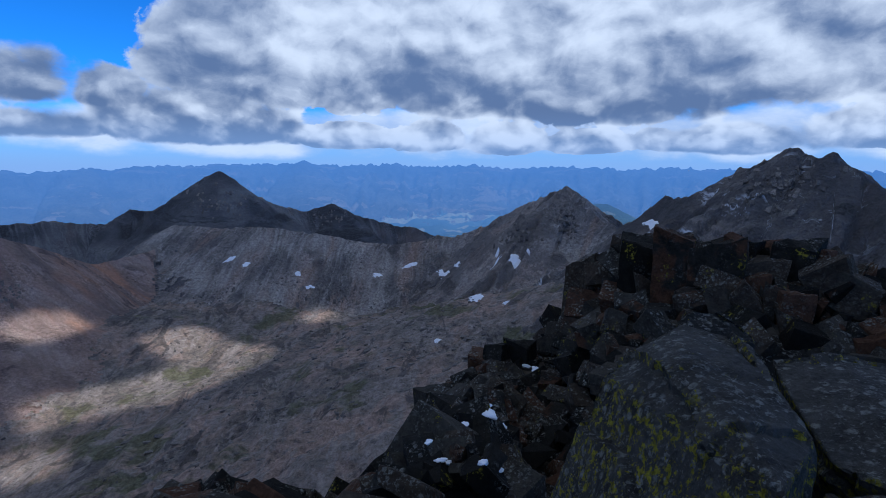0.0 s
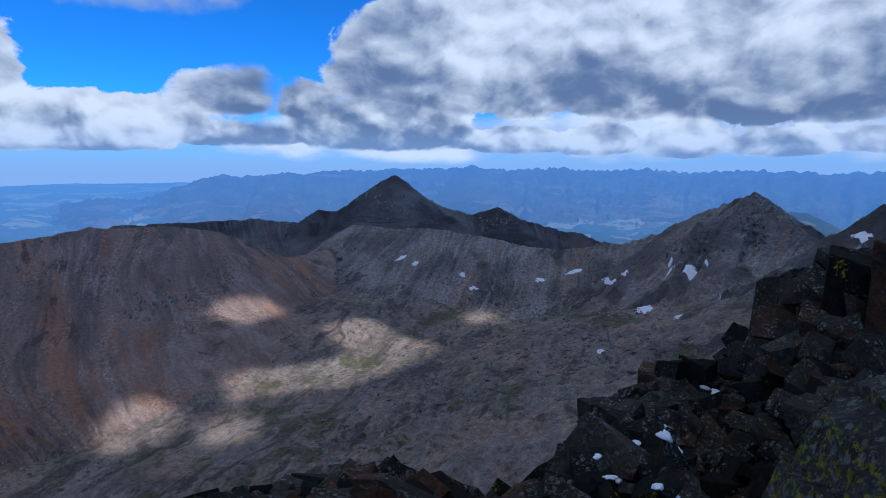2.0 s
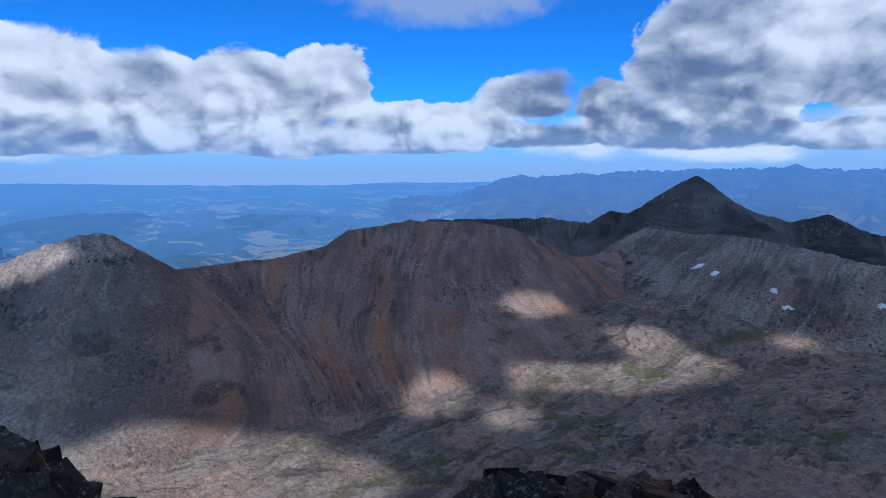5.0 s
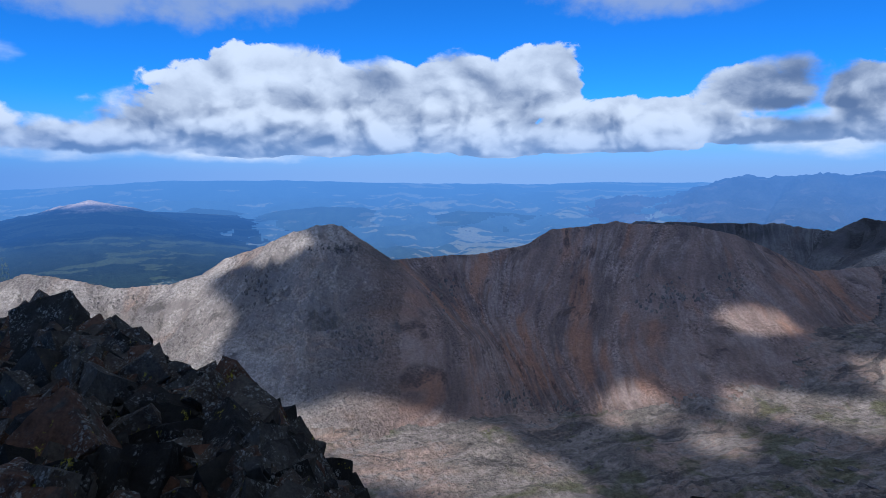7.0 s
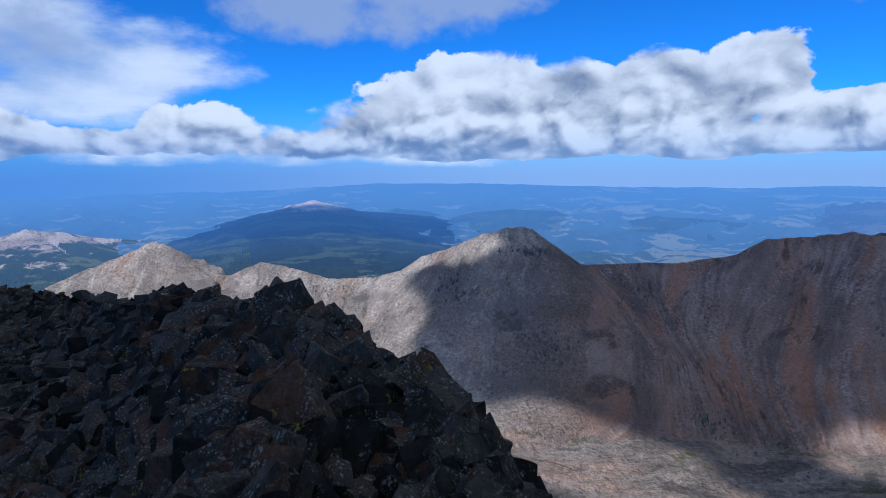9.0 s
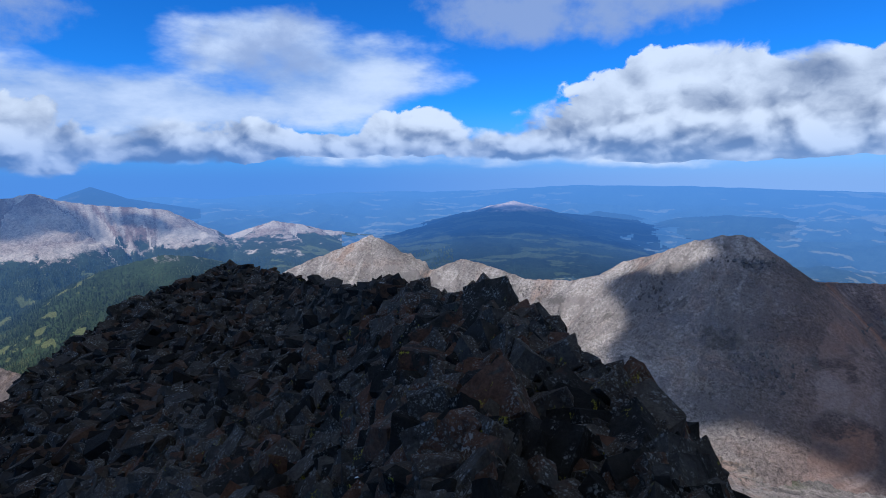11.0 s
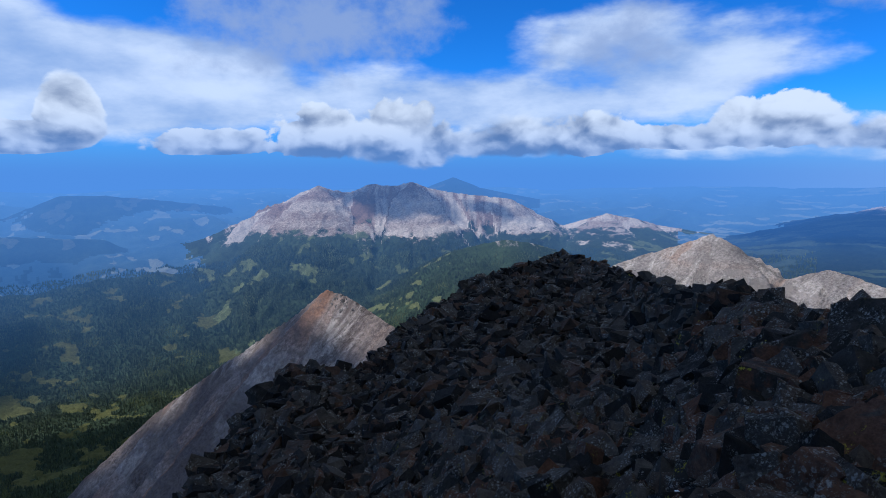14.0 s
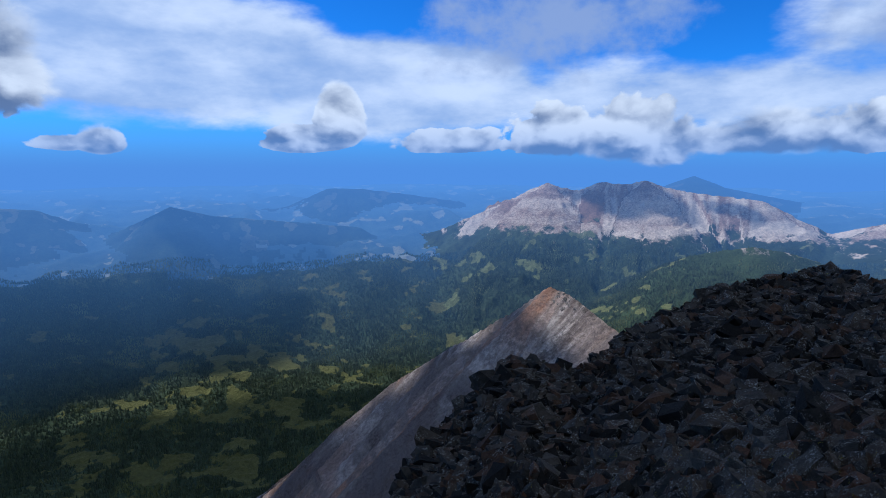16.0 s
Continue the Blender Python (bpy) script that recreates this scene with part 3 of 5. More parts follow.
RIDGES = [
    Ridge("snowy_peak", "dark rugged peak with thin snow in its gullies", MAT_SNOWY,
          [(-13, 1560, -8.6), (-15.7, 1500, -5.8), (-19.3, 1420, -2.9), (-21, 1390, -2.6), (-23.1, 1350, -1.7), (-24.3, 1310, -0.50), (-26.1, 1290, 0.00), (-27.5, 1270, 0.90), (-28.5, 1250, 1.50), (-29.3, 1240, 1.80), (-30.3, 1225, 1.20), (-31.0, 1215, 0.80), (-31.8, 1205, 1.30), (-32.9, 1190, 0.60), (-34.1, 1170, -0.60), (-35.6, 1130, -1.9), (-40, 1000, -6), (-48, 700, -14)], 0.85, 0.5, 58, 70, 10),
    Ridge("grey_peak", "grey jagged peak with scree below", MAT_GREY,
          [(2.4, 2150, -7.1), (-.8, 2120, -6.6), (-3.6, 2080, -5.2), (-6.3, 2040, -3.7), (-7.9, 2000, -2.95), (-10.2, 1960, -1.85), (-11.7, 1900, -3.2),
           (-13.3, 1840, -4.8), (-15.5, 1760, -6.1), (-17, 1640, -7.4)], 0.8, 0.4, 46, 80, 10),
    Ridge("pyramid_peak", "dark pyramid-shaped peak above a saddle", MAT_DARK,
          [(48, 2900, -5.0), (39.5, 2900, -4.9), (36, 2900, -4.8), (33.8, 2900, -5.1), (32.4, 2890, -5.2), (30.4, 2880, -4.05), (28.8, 2870, -4.2), (27, 2860, -3.35),
           (24.7, 2840, -1.55), (22.9, 2820, -.55), (20.9, 2830, -2.1), (19.4, 2840, -3.4), (17.4, 2860, -3.95), (15.3, 2880, -4.5), (12.7, 2900, -3.75),
           (10.4, 2920, -4.9), (6.6, 2950, -5.95), (4.6, 2950, -6.1), (2.4, 2950, -7.1), (-2, 2950, -8)], 0.72, 0.5, 30, 100, 6),
    Ridge("headwall", "grey cirque headwall with snow patches", MAT_GREY,
          [(27, 2560, -5.6), (22.6, 2450, -5.9), (19.5, 2380, -5.85), (14.3, 2280, -6.65), (10, 2220, -7.55), (6.6, 2180, -7.75), (2.1, 2150, -7.1)], 0.62, 0.3, 15, 95, 6, melt=16.0),
    Ridge("brown_ridge", "broad brown ridge streaked with scree", MAT_BROWN,
          [(90, 2067, -10.1), (88.7, 2060, -9.2), (87.4, 2054, -8.3), (84.3, 2040, -7.35), (81.2, 2026, -6.1), (79, 2020, -5.5), (77.4, 2013, -5.4), (76.6, 2013, -5.6),
           (74.7, 2026, -7.5), (73.3, 2040, -8.0), (71.9, 2067, -9.0), (69.1, 2094, -8.85), (62.8, 2149, -8.45), (58.3, 2190, -7.5), (55.9, 2217, -5.95), (52.9, 2230, -5.6), (49.8, 2240, -5.0), (47.8, 2215, -5.25),
           (44.3, 2186, -5.15), (41.9, 2189, -5.4), (39.6, 2205, -5.9), (37.3, 2230, -6.75), (35.1, 2266, -7.8), (33.4, 2309, -8.5), (31.1, 2347, -8.15), (27.9, 2469, -7.5), (26.5, 2606, -6.4)],
          0.68, -0.08, 15, 130, 2.5, melt=14.0),
    Ridge("pale_peak", "grey blocky peak with a flat shoulder", MAT_PALE, [(90, 2067, -10.1), (91, 2067, -10.2)], 0.68, -0.08, 12, 70, 4),
    Ridge("pale_ridge", "sunlit pale tan ridge with two summits", MAT_PALE,
          [(90, 2067, -10.1), (92.4, 2094, -10.4), (94.7, 2122, -10.4), (96.9, 2149, -10.3), (98.9, 2176, -9.6), (101.6, 2230, -8.8), (103.2, 2258, -8.45), (106.3, 2312, -9.7),
           (109.1, 2366, -8.05), (110.9, 2394, -6.5), (112.3, 2421, -6.07), (114.1, 2434, -6.85), (117.5, 2448, -8.1), (119.6, 2448, -8.95), (124, 2448, -11)], 0.72, 0.4, 34, 70, 4),
    Ridge("tan_spur", "tan and rust scree spur above the forest", MAT_SPUR,
          [(178.1, 1300, -32.40), (176.3, 1290, -30.90), (173.7, 1280, -28.20), (170.4, 1250, -25.50), (165.1, 1180, -21.60), (162.2, 1140, -20.10), (156.4, 1070, -16.80), (153.0, 1030, -14.80), (149.9, 1000, -12.70),
           (148.9, 990, -11.95), (147.5, 970, -12.4),
           (145.2, 920, -13.95), (142.5, 850, -15.7), (135, 600, -20), (128, 350, -22)], 0.98, 0.6, 22, 70, 3),
    Ridge("moraine", "long grey and russet moraine with grassy hollows", MAT_BASIN,
          [(-26, 1000, -11), (-10, 1350, -11.4), (-4, 1450, -13.8), (2, 1600, -15.8), (8, 1640, -18.0), (13, 1660, -19.6)], 0.33, 0.2, 20, 60, 3, "moraine"),
    Ridge("rocky_knoll", "knoll with bare rock patches in the forest", MAT_KNOLL,
          [(136, 2860, -8.3), (133, 2880, -7.6), (131, 2900, -7.2), (128.5, 2950, -7.5), (125, 2980, -8.4)], 0.5, 0.5, 14, 90, 2, "hill"),
    Ridge("red_mountain", "red and tan volcanic mountain above the treeline", MAT_REDPEAK,
          [(166, 3600, -8.2), (160, 3620, -6.6), (156.5, 3650, -5.1), (152.7, 3700, -3.75), (151, 3700, -2.5), (149.5, 3700, -1.85), (148.2, 3700, -2.3), (146.4, 3720, -2.55), (144.5, 3750, -1.75), (142.1, 3750, -1.95),
           (140.4, 3750, -1.5), (138.7, 3750, -2.15), (136.1, 3750, -2.6), (133, 3750, -2.95), (130.8, 3750, -3.1), (128.1, 3780, -4.5), (125.3, 3800, -5.9)], 0.60, 0.5, 62, 120, 5),
    Ridge("tan_hill", "bald tan hill among woods", MAT_REDPEAK,
          [(125.3, 3800, -5.9), (123.6, 3800, -5.1), (121.4, 3800, -4.45), (119.1, 3800, -4.8), (116.9, 3850, -5.4), (110, 3900, -6.3)], 0.4, 0.3, 16, 80, 3, "hill"),
    Ridge("lone_cone", "distant solitary cone-shaped blue mountain", MAT_DISTHILL,
          [(142, 4550, -2.5), (139.2, 4500, -2.15), (137.6, 4500, -1.75), (136.3, 4500, -1.1), (135, 4500, -1.85), (132.9, 4500, -2.25), (128.6, 4500, -3.1), (121.9, 4500, -4.3)], 0.4, 0.3, 10, 60, 2),
    Ridge("bare_topped_mountain", "forested mountain with a bare pale summit", MAT_HILL,
          [(113, 4000, -6.6), (106.1, 4050, -5.2), (102, 4100, -4.3), (99.9, 4100, -3.75), (98.9, 4100, -3.25), (98, 4100, -2.7), (97.2, 4100, -3.1), (96.1, 4100, -3.7), (93.4, 4120, -3.85), (87.8, 4150, -4.3), (82.2, 4200, -5.4), (76, 4200, -6.5)],
          0.27, 0.2, 20, 110, 2),
    Ridge("wooded_hill", "hazy wooded hill with pale scars", MAT_DISTHILL,
          [(182, 4200, -4.8), (175, 4250, -4.3), (172.5, 4300, -3.2), (170.9, 4300, -2.5), (167.7, 4300, -2.55), (163, 4350, -3.1), (158, 4400, -3.8)], 0.6, 0.6, 16, 80, 2, "hill"),
    Ridge("wooded_hill", "dark wooded hills along a valley", MAT_DISTHILL,
          [(200, 3900, -3.4), (195, 3900, -3.9), (191.5, 3850, -5.4), (190, 3800, -6.4), (188, 3750, -5.4), (185, 3750, -3.95), (181.5, 3750, -4.9), (175, 3700, -5.6), (168, 3650, -6.3)], 0.62, 0.6, 16, 90, 2, "hill"),
    Ridge("blue_hill", "blue shaded hill beyond the saddle", MAT_DISTHILL,
          [(-8, 3300, -4.4), (-12.5, 3300, -3.6), (-14.1, 3300, -3.6), (-16.5, 3300, -5), (-19, 3300, -6)], 0.5, 0.4, 20, 80, 3, "hill"),
    Ridge("blue_hill", "low blue wooded hill on the plain", MAT_DISTHILL,
          [(94, 4300, -4.6), (91.5, 4300, -4.2), (90, 4300, -3.6), (87.4, 4320, -3.9), (84.6, 4320, -4.6)], 0.4, 0.3, 16, 90, 4, "hill"),
    Ridge("blue_hill", "long low blue mesa with wooded sides", MAT_DISTHILL,
          [(85, 4220, -5.1), (82.9, 4220, -4.15), (79, 4250, -3.75), (74.4, 4250, -3.9), (69.8, 4220, -5.1)], 0.42, 0.3, 22, 90, 4, "hill"),
    Ridge("blue_hill", "low blue hills beyond an open valley", MAT_DISTHILL,
          [(70, 4150, -5.6), (68.2, 4150, -5.1), (65, 4150, -4.25), (61, 4180, -4.45), (56.5, 4200, -4.8), (52, 4200, -5.4)], 0.42, 0.3, 24, 90, 4, "hill"),
    Ridge("distant_range_front", "blue mountain range across the valley", MAT_RANGE,
          [(60, 4450, -5.2), (56.8, 4450, -4.7), (52, 4450, -3.2), (48.9, 4450, -2.55), (45.9, 4480, -2.8), (43, 4500, -1.95), (40.8, 4550, -1.05), (39, 4550, -.6), (37.7, 4550, -.8),
           (35.6, 4550, -.7), (33.6, 4550, -.38), (31.7, 4560, -.65), (30.6, 4560, -.4), (27.4, 4600, -.23), (22.3, 4650, -.15)], 0.42, 0.3, 55, 110, 20),
    Ridge("distant_range", "long blue mountain range on the horizon", MAT_RANGE,
          [(24, 4650, -.1), (18.8, 4650, 0), (16.3, 4650, .05), (15.3, 4650, .36), (14.5, 4650, .05), (11.9, 4650, -.05), (7.6, 4650, .1), (3.1, 4650, -.15), (-.8, 4650, .1), (-4.6, 4650, -.3), (-10.6, 4650, -.07),
           (-15.3, 4650, -.3), (-19.7, 4650, -.13), (-23.9, 4650, -.25), (-29.1, 4650, -.1), (-34.3, 4650, -.2), (-42, 4650, -.3), (-60, 4650, -.3)], 0.42, 0.3, 55, 110, 24),
    Ridge("distant_plateau", "flat blue plateau on the horizon", MAT_FARLAND,
          [(106, 4850, -1.9), (92, 4850, -1.15), (82, 4850, -1.2), (66, 4850, -1.6), (55, 4850, -1.8), (51.5, 4850, -1.5), (45, 4850, -1.95)], 0.6, 0.6, 6, 200, 1, "plateau"),
]

BASE_R = np.array([0, 60, 120, 500, 900, 1500, 2000, 2600, 3300, 4000, 4950.0])
BASE_NE = np.array([-30, -55, -110, -420, -560, -560, -500, -460, -400, -330, -110.0])
BASE_N = np.array([-30, -55, -110, -430, -600, -625, -610, -560, -500, -400, -135.0])
BASE_W = np.array([-30, -60, -120, -420, -720, -870, -900, -800, -560, -360, -190.0])


def base_height(az, r):
    ne, no, we = (np.interp(r, BASE_R, b) for b in (BASE_NE, BASE_N, BASE_W))
    a = np.mod(az + 100, 360) - 100
    k1, k2, k3 = step(a, 30, 62), step(a, 92, 132), step(a, 205, 258)
    return (ne * (1 - k1) + no * k1) * (1 - k2) * 1.0 + we * k2 * (1 - k3) + ne * k2 * k3


def make_land():
    az = np.concatenate([np.arange(-42, 207, 0.2), np.arange(207, 318, 3.0)])
    r = np.concatenate([np.linspace(40, 480, 36), np.arange(495, 900, 9.0), np.arange(900, 1100, 6.0), np.arange(1100, 2400, 5.2), np.arange(2405, 3000, 11.0),
                        np.arange(3010, 4950, 17.0), [4950.0]])
    A, R = np.meshgrid(az, r, indexing="ij")
    x, y = -np.sin(A * D2R) * R, np.cos(A * D2R) * R
    z = base_height(A, R)
    rough = step(R, 300, 900) * (1 - 0.6 * step(R, 2600, 3600))
    z = z + rough * ((fbm(x / 420, y / 420, 5, 90) - 0.5) * 110 + (fbm(x / 60, y / 60, 4, 95, 0.6, True) - 0.6) * 16)
    z = z + step(R, 2700, 3300) * (1 - step(R, 4500, 4850)) * (fbm(x / 330, y / 330, 4, 97, 0.5, True) - 0.62) * 95
    label = np.zeros(z.shape, np.int32)
    fu, fd = x.copy(), y.copy()
    for i, ridge in enumerate(RIDGES):
        lo = ridge.line.min(0) - 1700, ridge.line.max(0) + 1700
        m = (x > lo[0][0]) & (x < lo[1][0]) & (y > lo[0][1]) & (y < lo[1][1])
        h, u, d = ridge.height(x[m], y[m], 100 + 20 * i)
        # soft meeting of slope and valley floor
        k, zm = 26.0, z[m]
        t = np.clip(0.5 + 0.5 * (h - zm) / k, 0, 1)
        soft = zm * (1 - t) + h * t + k * t * (1 - t)
        z[m] = soft
        win = h > zm
        lm, um, dm = label[m], fu[m], fd[m]
        lm[win], um[win], dm[win] = i + 1, u[win], d[win]
        label[m], fu[m], fd[m] = lm, um, dm
    brown, pale = ([k.name for k in RIDGES].index(v) + 1 for v in ("brown_ridge", "pale_peak"))
    label = np.where((label == brown) & (A > 71.0 + 3.0 * (fbm(x / 90, y / 90, 4, 610) - 0.5)), pale, label)
    craggy = step(A, 70, 77) * np.isin(label, [pale, pale + 1]) * step(fd, 35, 130)
    z = z + craggy * ((fbm(fu / 55, fd / 130, 5, 620, 0.62, True) - 0.6) * 66 + (fbm(x / 20, y / 20, 4, 625, 0.6, True) - 0.6) * 12)
    meadow = fbm(x / 85, y / 85, 5, 500, 0.58) * 0.7 + 0.3 * fbm(x / 800, y / 800, 2, 520) - 0.042
    strips = fbm(A * D2R * 3400 / 190, R / 42, 5, 540, 0.6) * 0.75 + 0.25 * fbm(x / 700, y / 700, 2, 545) - 0.035
    plain = np.exp(-((A - 64.5) / 6.5) ** 2 - ((R - 3560) / 330) ** 2)               # open valley floor
    strips = strips - 0.02 + 0.17 * plain
    meadow = np.where((R > 2600) & (A < 128), strips, meadow - 0.025 * step(R, 2900, 3500))
    zone = np.where((R > np.where(A > 112, 3250, 2600)) & (label == 0), -1, label)                      # far land
    wooded = (label == 0) & (R <= np.where(A > 112, 3250, 2600)) & (np.mod(A + 100, 360) - 100 > 96 + 8 * (fbm(x / 200, y / 200, 3, 77) - .5))
    zone = np.where(wooded, -2, zone)
    na, nr = z.shape
    idx = np.arange(na * nr).reshape(na, nr)
    nxt = np.roll(idx, -1, 0)
    quads = np.stack([idx[:, :-1], nxt[:, :-1], nxt[:, 1:], idx[:, 1:]], -1).reshape(-1, 4)[:, ::-1]
    fz = zone[:, :-1].reshape(-1)
    co = np.stack([x, y, z], -1).reshape(-1, 3)
    fl = np.stack([fu, fd, meadow], -1).reshape(-1, 3)
    kinds = [(0, "ground", MAT_BASIN, "bare rocky floor of a mountain basin"), (-1, "backdrop_land", MAT_FARLAND, "distant hazy plains and valleys"),
             (-2, "ground_wooded", MAT_WOOD, "valley with conifer forest and meadows")]
    kinds += [(i + 1, k.name, k.mat, k.label) for i, k in enumerate(RIDGES)]
    for code, name, mat, text in kinds:
        f = quads[fz == code]
        if not len(f):
            continue
        used, inv = np.unique(f, return_inverse=True)
        me = grid_mesh(name, co[used], inv.reshape(-1, 4))
        at = me.attributes.new("flow", "FLOAT_VECTOR", "POINT")
        at.data.foreach_set("vector", np.ascontiguousarray(fl[used], np.float32).ravel())
        me.materials.append(mat)
        ob = new(name, me)
        if code <= 0 or name.startswith("distant"):
            tagged(ob, text, "land" if code <= 0 else "mountain range", kind="structure")
        else:
            tagged(ob, text, RIDGES[code - 1].category)
    return az, r, z, zone, meadow


LAND = make_land()


def land_at(az, el):
    """Where the line of sight with that heading and height first meets the land."""
    a, r, z, _, _ = LAND
    i = int(round((az + 42) / 0.2))
    t = np.degrees(np.arctan2(z[i], r))
    ok = np.nonzero((t >= el) & (r > 500))[0]
    return r[ok[0]] if len(ok) else 1500.0


def land_z(x, y):
    a, r, z, _, _ = LAND
    az = np.degrees(np.arctan2(-x, y))
    az = np.where(az < -42, az + 360, az)
    R = np.hypot(x, y)
    fi = np.clip((az + 42) / 0.2, 0, 1243)
    i = fi.astype(int)
    j = np.clip(np.searchsorted(r, R) - 1, 0, len(r) - 2)
    u, v = fi - i, np.clip((R - r[j]) / (r[j + 1] - r[j]), 0, 1)
    return (z[i, j] * (1 - u) + z[i + 1, j] * u) * (1 - v) + (z[i, j + 1] * (1 - u) + z[i + 1, j + 1] * u) * v


# ---------- unseen clouds between the sun and the land, shaped to shade it ---
def make_shading_cloud():
    m, n, bsdf = material("cloud")
    n.put(bsdf.inputs["Base Color"], (0.9, 0.9, 0.92, 1))
    bsdf.inputs["Roughness"].default_value = 1.0
    tr = n.add("ShaderNodeBsdfTranslucent")
    tr.inputs[0].default_value = (0.50, 0.53, 0.58, 1)
    mixer = n.add("ShaderNodeMixShader")
    mixer.inputs[0].default_value = 0.6
    n.put(mixer.inputs[1], bsdf.outputs[0]), n.put(mixer.inputs[2], tr.outputs[0])
    thick = n.add("ShaderNodeAttribute")
    thick.attribute_name = "thick"
    edge = n.add("ShaderNodeMixShader")
    n.put(edge.inputs[0], n.span(thick.outputs["Fac"], 0.0, 0.26))
    n.put(edge.inputs[1], n.add("ShaderNodeBsdfTransparent").outputs[0]), n.put(edge.inputs[2], mixer.outputs[0])
    n.put(m.node_tree.nodes["Material Output"].inputs[0], edge.outputs[0])
    top = 3600.0
    s = way(SUN_AZ, SUN_EL)
    g = np.arange(-4200, 3400, 46.0)
    X, Y = np.meshgrid(g, g, indexing="ij")                       # where the shadow falls, at -450 m
    R, A = np.hypot(X, Y), np.mod(np.degrees(np.arctan2(-X, Y)) + 100, 360) - 100
    f = step(R, 3300, 2900)
    f = np.where(A > 80, f * step(A, 96, 82), f)
    f = np.maximum(f, step(R, 620, 380))

    def falls(az, r, ra, rr):
        """Nearness to a place on the land, carried along the sunbeam to the plane at -450 m."""
        x0, y0 = -math.sin(az * D2R) * r, math.cos(az * D2R) * r
        k = (-450 - float(land_z(np.array([x0]), np.array([y0]))[0])) / s.z
        dx, dy = X - x0 - s.x * k, Y - y0 - s.y * k
        out, side = -dx * math.sin(az * D2R) + dy * math.cos(az * D2R), dx * math.cos(az * D2R) + dy * math.sin(az * D2R)
        return (out / rr) ** 2 + (side / (r * ra * D2R)) ** 2

    for az, r, ra, rr, w in BANKS:
        f = np.maximum(f, w * np.exp(-falls(az, r, ra, rr) * 0.8))
    f = np.minimum(f, 1.0)
    for az, r, ra, rr, w in GAPS:
        f = f - w * (0.72 if az < 50 else 0.95) * np.exp(-falls(az, r, ra * (1.25 if az < 70 else 1), rr * (1.35 if az < 70 else 1)) * 1.2)
    f = f + (fbm(X / 200, Y / 200, 5, 300, 0.58) - 0.5) * 1.0 - 0.32
    up = (top + 450) / s.z
    px, py = X + s.x * up, Y + s.y * up
    h = np.sqrt(np.clip(f, 0, 1))
    parts = []
    idx = np.arange(X.size).reshape(X.shape)
    keep = (f[:-1, :-1] > 0) | (f[1:, :-1] > 0) | (f[:-1, 1:] > 0) | (f[1:, 1:] > 0)
    quads = np.stack([idx[:-1, :-1], idx[1:, :-1], idx[1:, 1:], idx[:-1, 1:]], -1)[keep]
    lump = 30 + 60 * fbm(X / 200, Y / 200, 4, 310)
    verts = np.concatenate([np.stack([px, py, top + h * lump], -1).reshape(-1, 3), np.stack([px, py, top - 30 * h - 2], -1).reshape(-1, 3)])
    faces = np.concatenate([quads, quads[:, ::-1] + X.size])
    used, inv = np.unique(faces, return_inverse=True)
    me = grid_mesh("cloud_bank", verts[used], inv.reshape(-1, 4))
    at = me.attributes.new("thick", "FLOAT", "POINT")
    at.data.foreach_set("value", np.ascontiguousarray(np.tile(np.clip(f, 0, 1).ravel(), 2)[used], np.float32))
    me.materials.append(m)
    tagged(new("cloud_bank", me), "unseen broken grey-white cumulus bank, shaped to shade the land", "cloud", kind="structure")


# heading, distance, half spans and weight: open sky and cloud, by where their light and shade fall
GAPS = [(14.5, 1864, 5.5, 130, 1.1), (27.7, 1470, 5, 110, 1.5), (38, 1838, 2.8, 50, 1.0), (32, 1579, 3.2, 60, 1.1), (39, 1273, 4, 90, 1.3), (28, 1833, 2.8, 40, .9), (22, 1600, 3.2, 90, 1.3),
        (47, 1481, 3.2, 120, 1.6), (37.1, 1909, 3.6, 60, 1.2), (37.2, 1541, 3.6, 70, 1.2), (75.5, 1251, 7.5, 150, 1.9), (67.5, 1169, 7, 130, 1.8), (58, 1060, 6, 90, 1.4), (26, 1753, 4, 90, 1.2),
        (9, 2250, 3, 100, .8), (84.5, 2060, 5, 120, 1.7), (82.5, 1960, 3, 80, 1.2), (95, 1950, 7, 300, 1.8), (95, 1650, 5, 120, 1.0), (142.5, 850, 3, 60, 2.4), (145.5, 925, 3.5, 75, 2.8), (149.3, 995, 4, 75, 3.0), (155, 1065, 3.5, 55, 2.8), (162.5, 1165, 4, 55, 3.0),
        (98, 4095, 3, 110, 2.0), (121.5, 3780, 3, 80, 1.2), (188, 2290, 5, 70, 1.7), (179, 2190, 4.5, 60, 1.5)]
BANKS = [(187, 1880, 17, 190, 2.0), (191, 2700, 14, 300, 2.0), (182, 1650, 30, 300, 2.2), (172, 1850, 8, 200, 1.8), (141.8, 3620, 3.8, 130, 1.9), (133, 3620, 1.6, 60, 1.3), (147.5, 3650, 1.2, 40, .8), (159, 920, 22, 150, 2.3), (164, 1040, 10, 110, 2.4), (176, 1050, 10, 220, 1.4),
         (97, 3800, 12, 380, 1.2), (178, 3400, 8, 120, 1.0), (185, 3800, 5, 120, 1.0)]
make_shading_cloud()


from mathutils.bvhtree import BVHTree


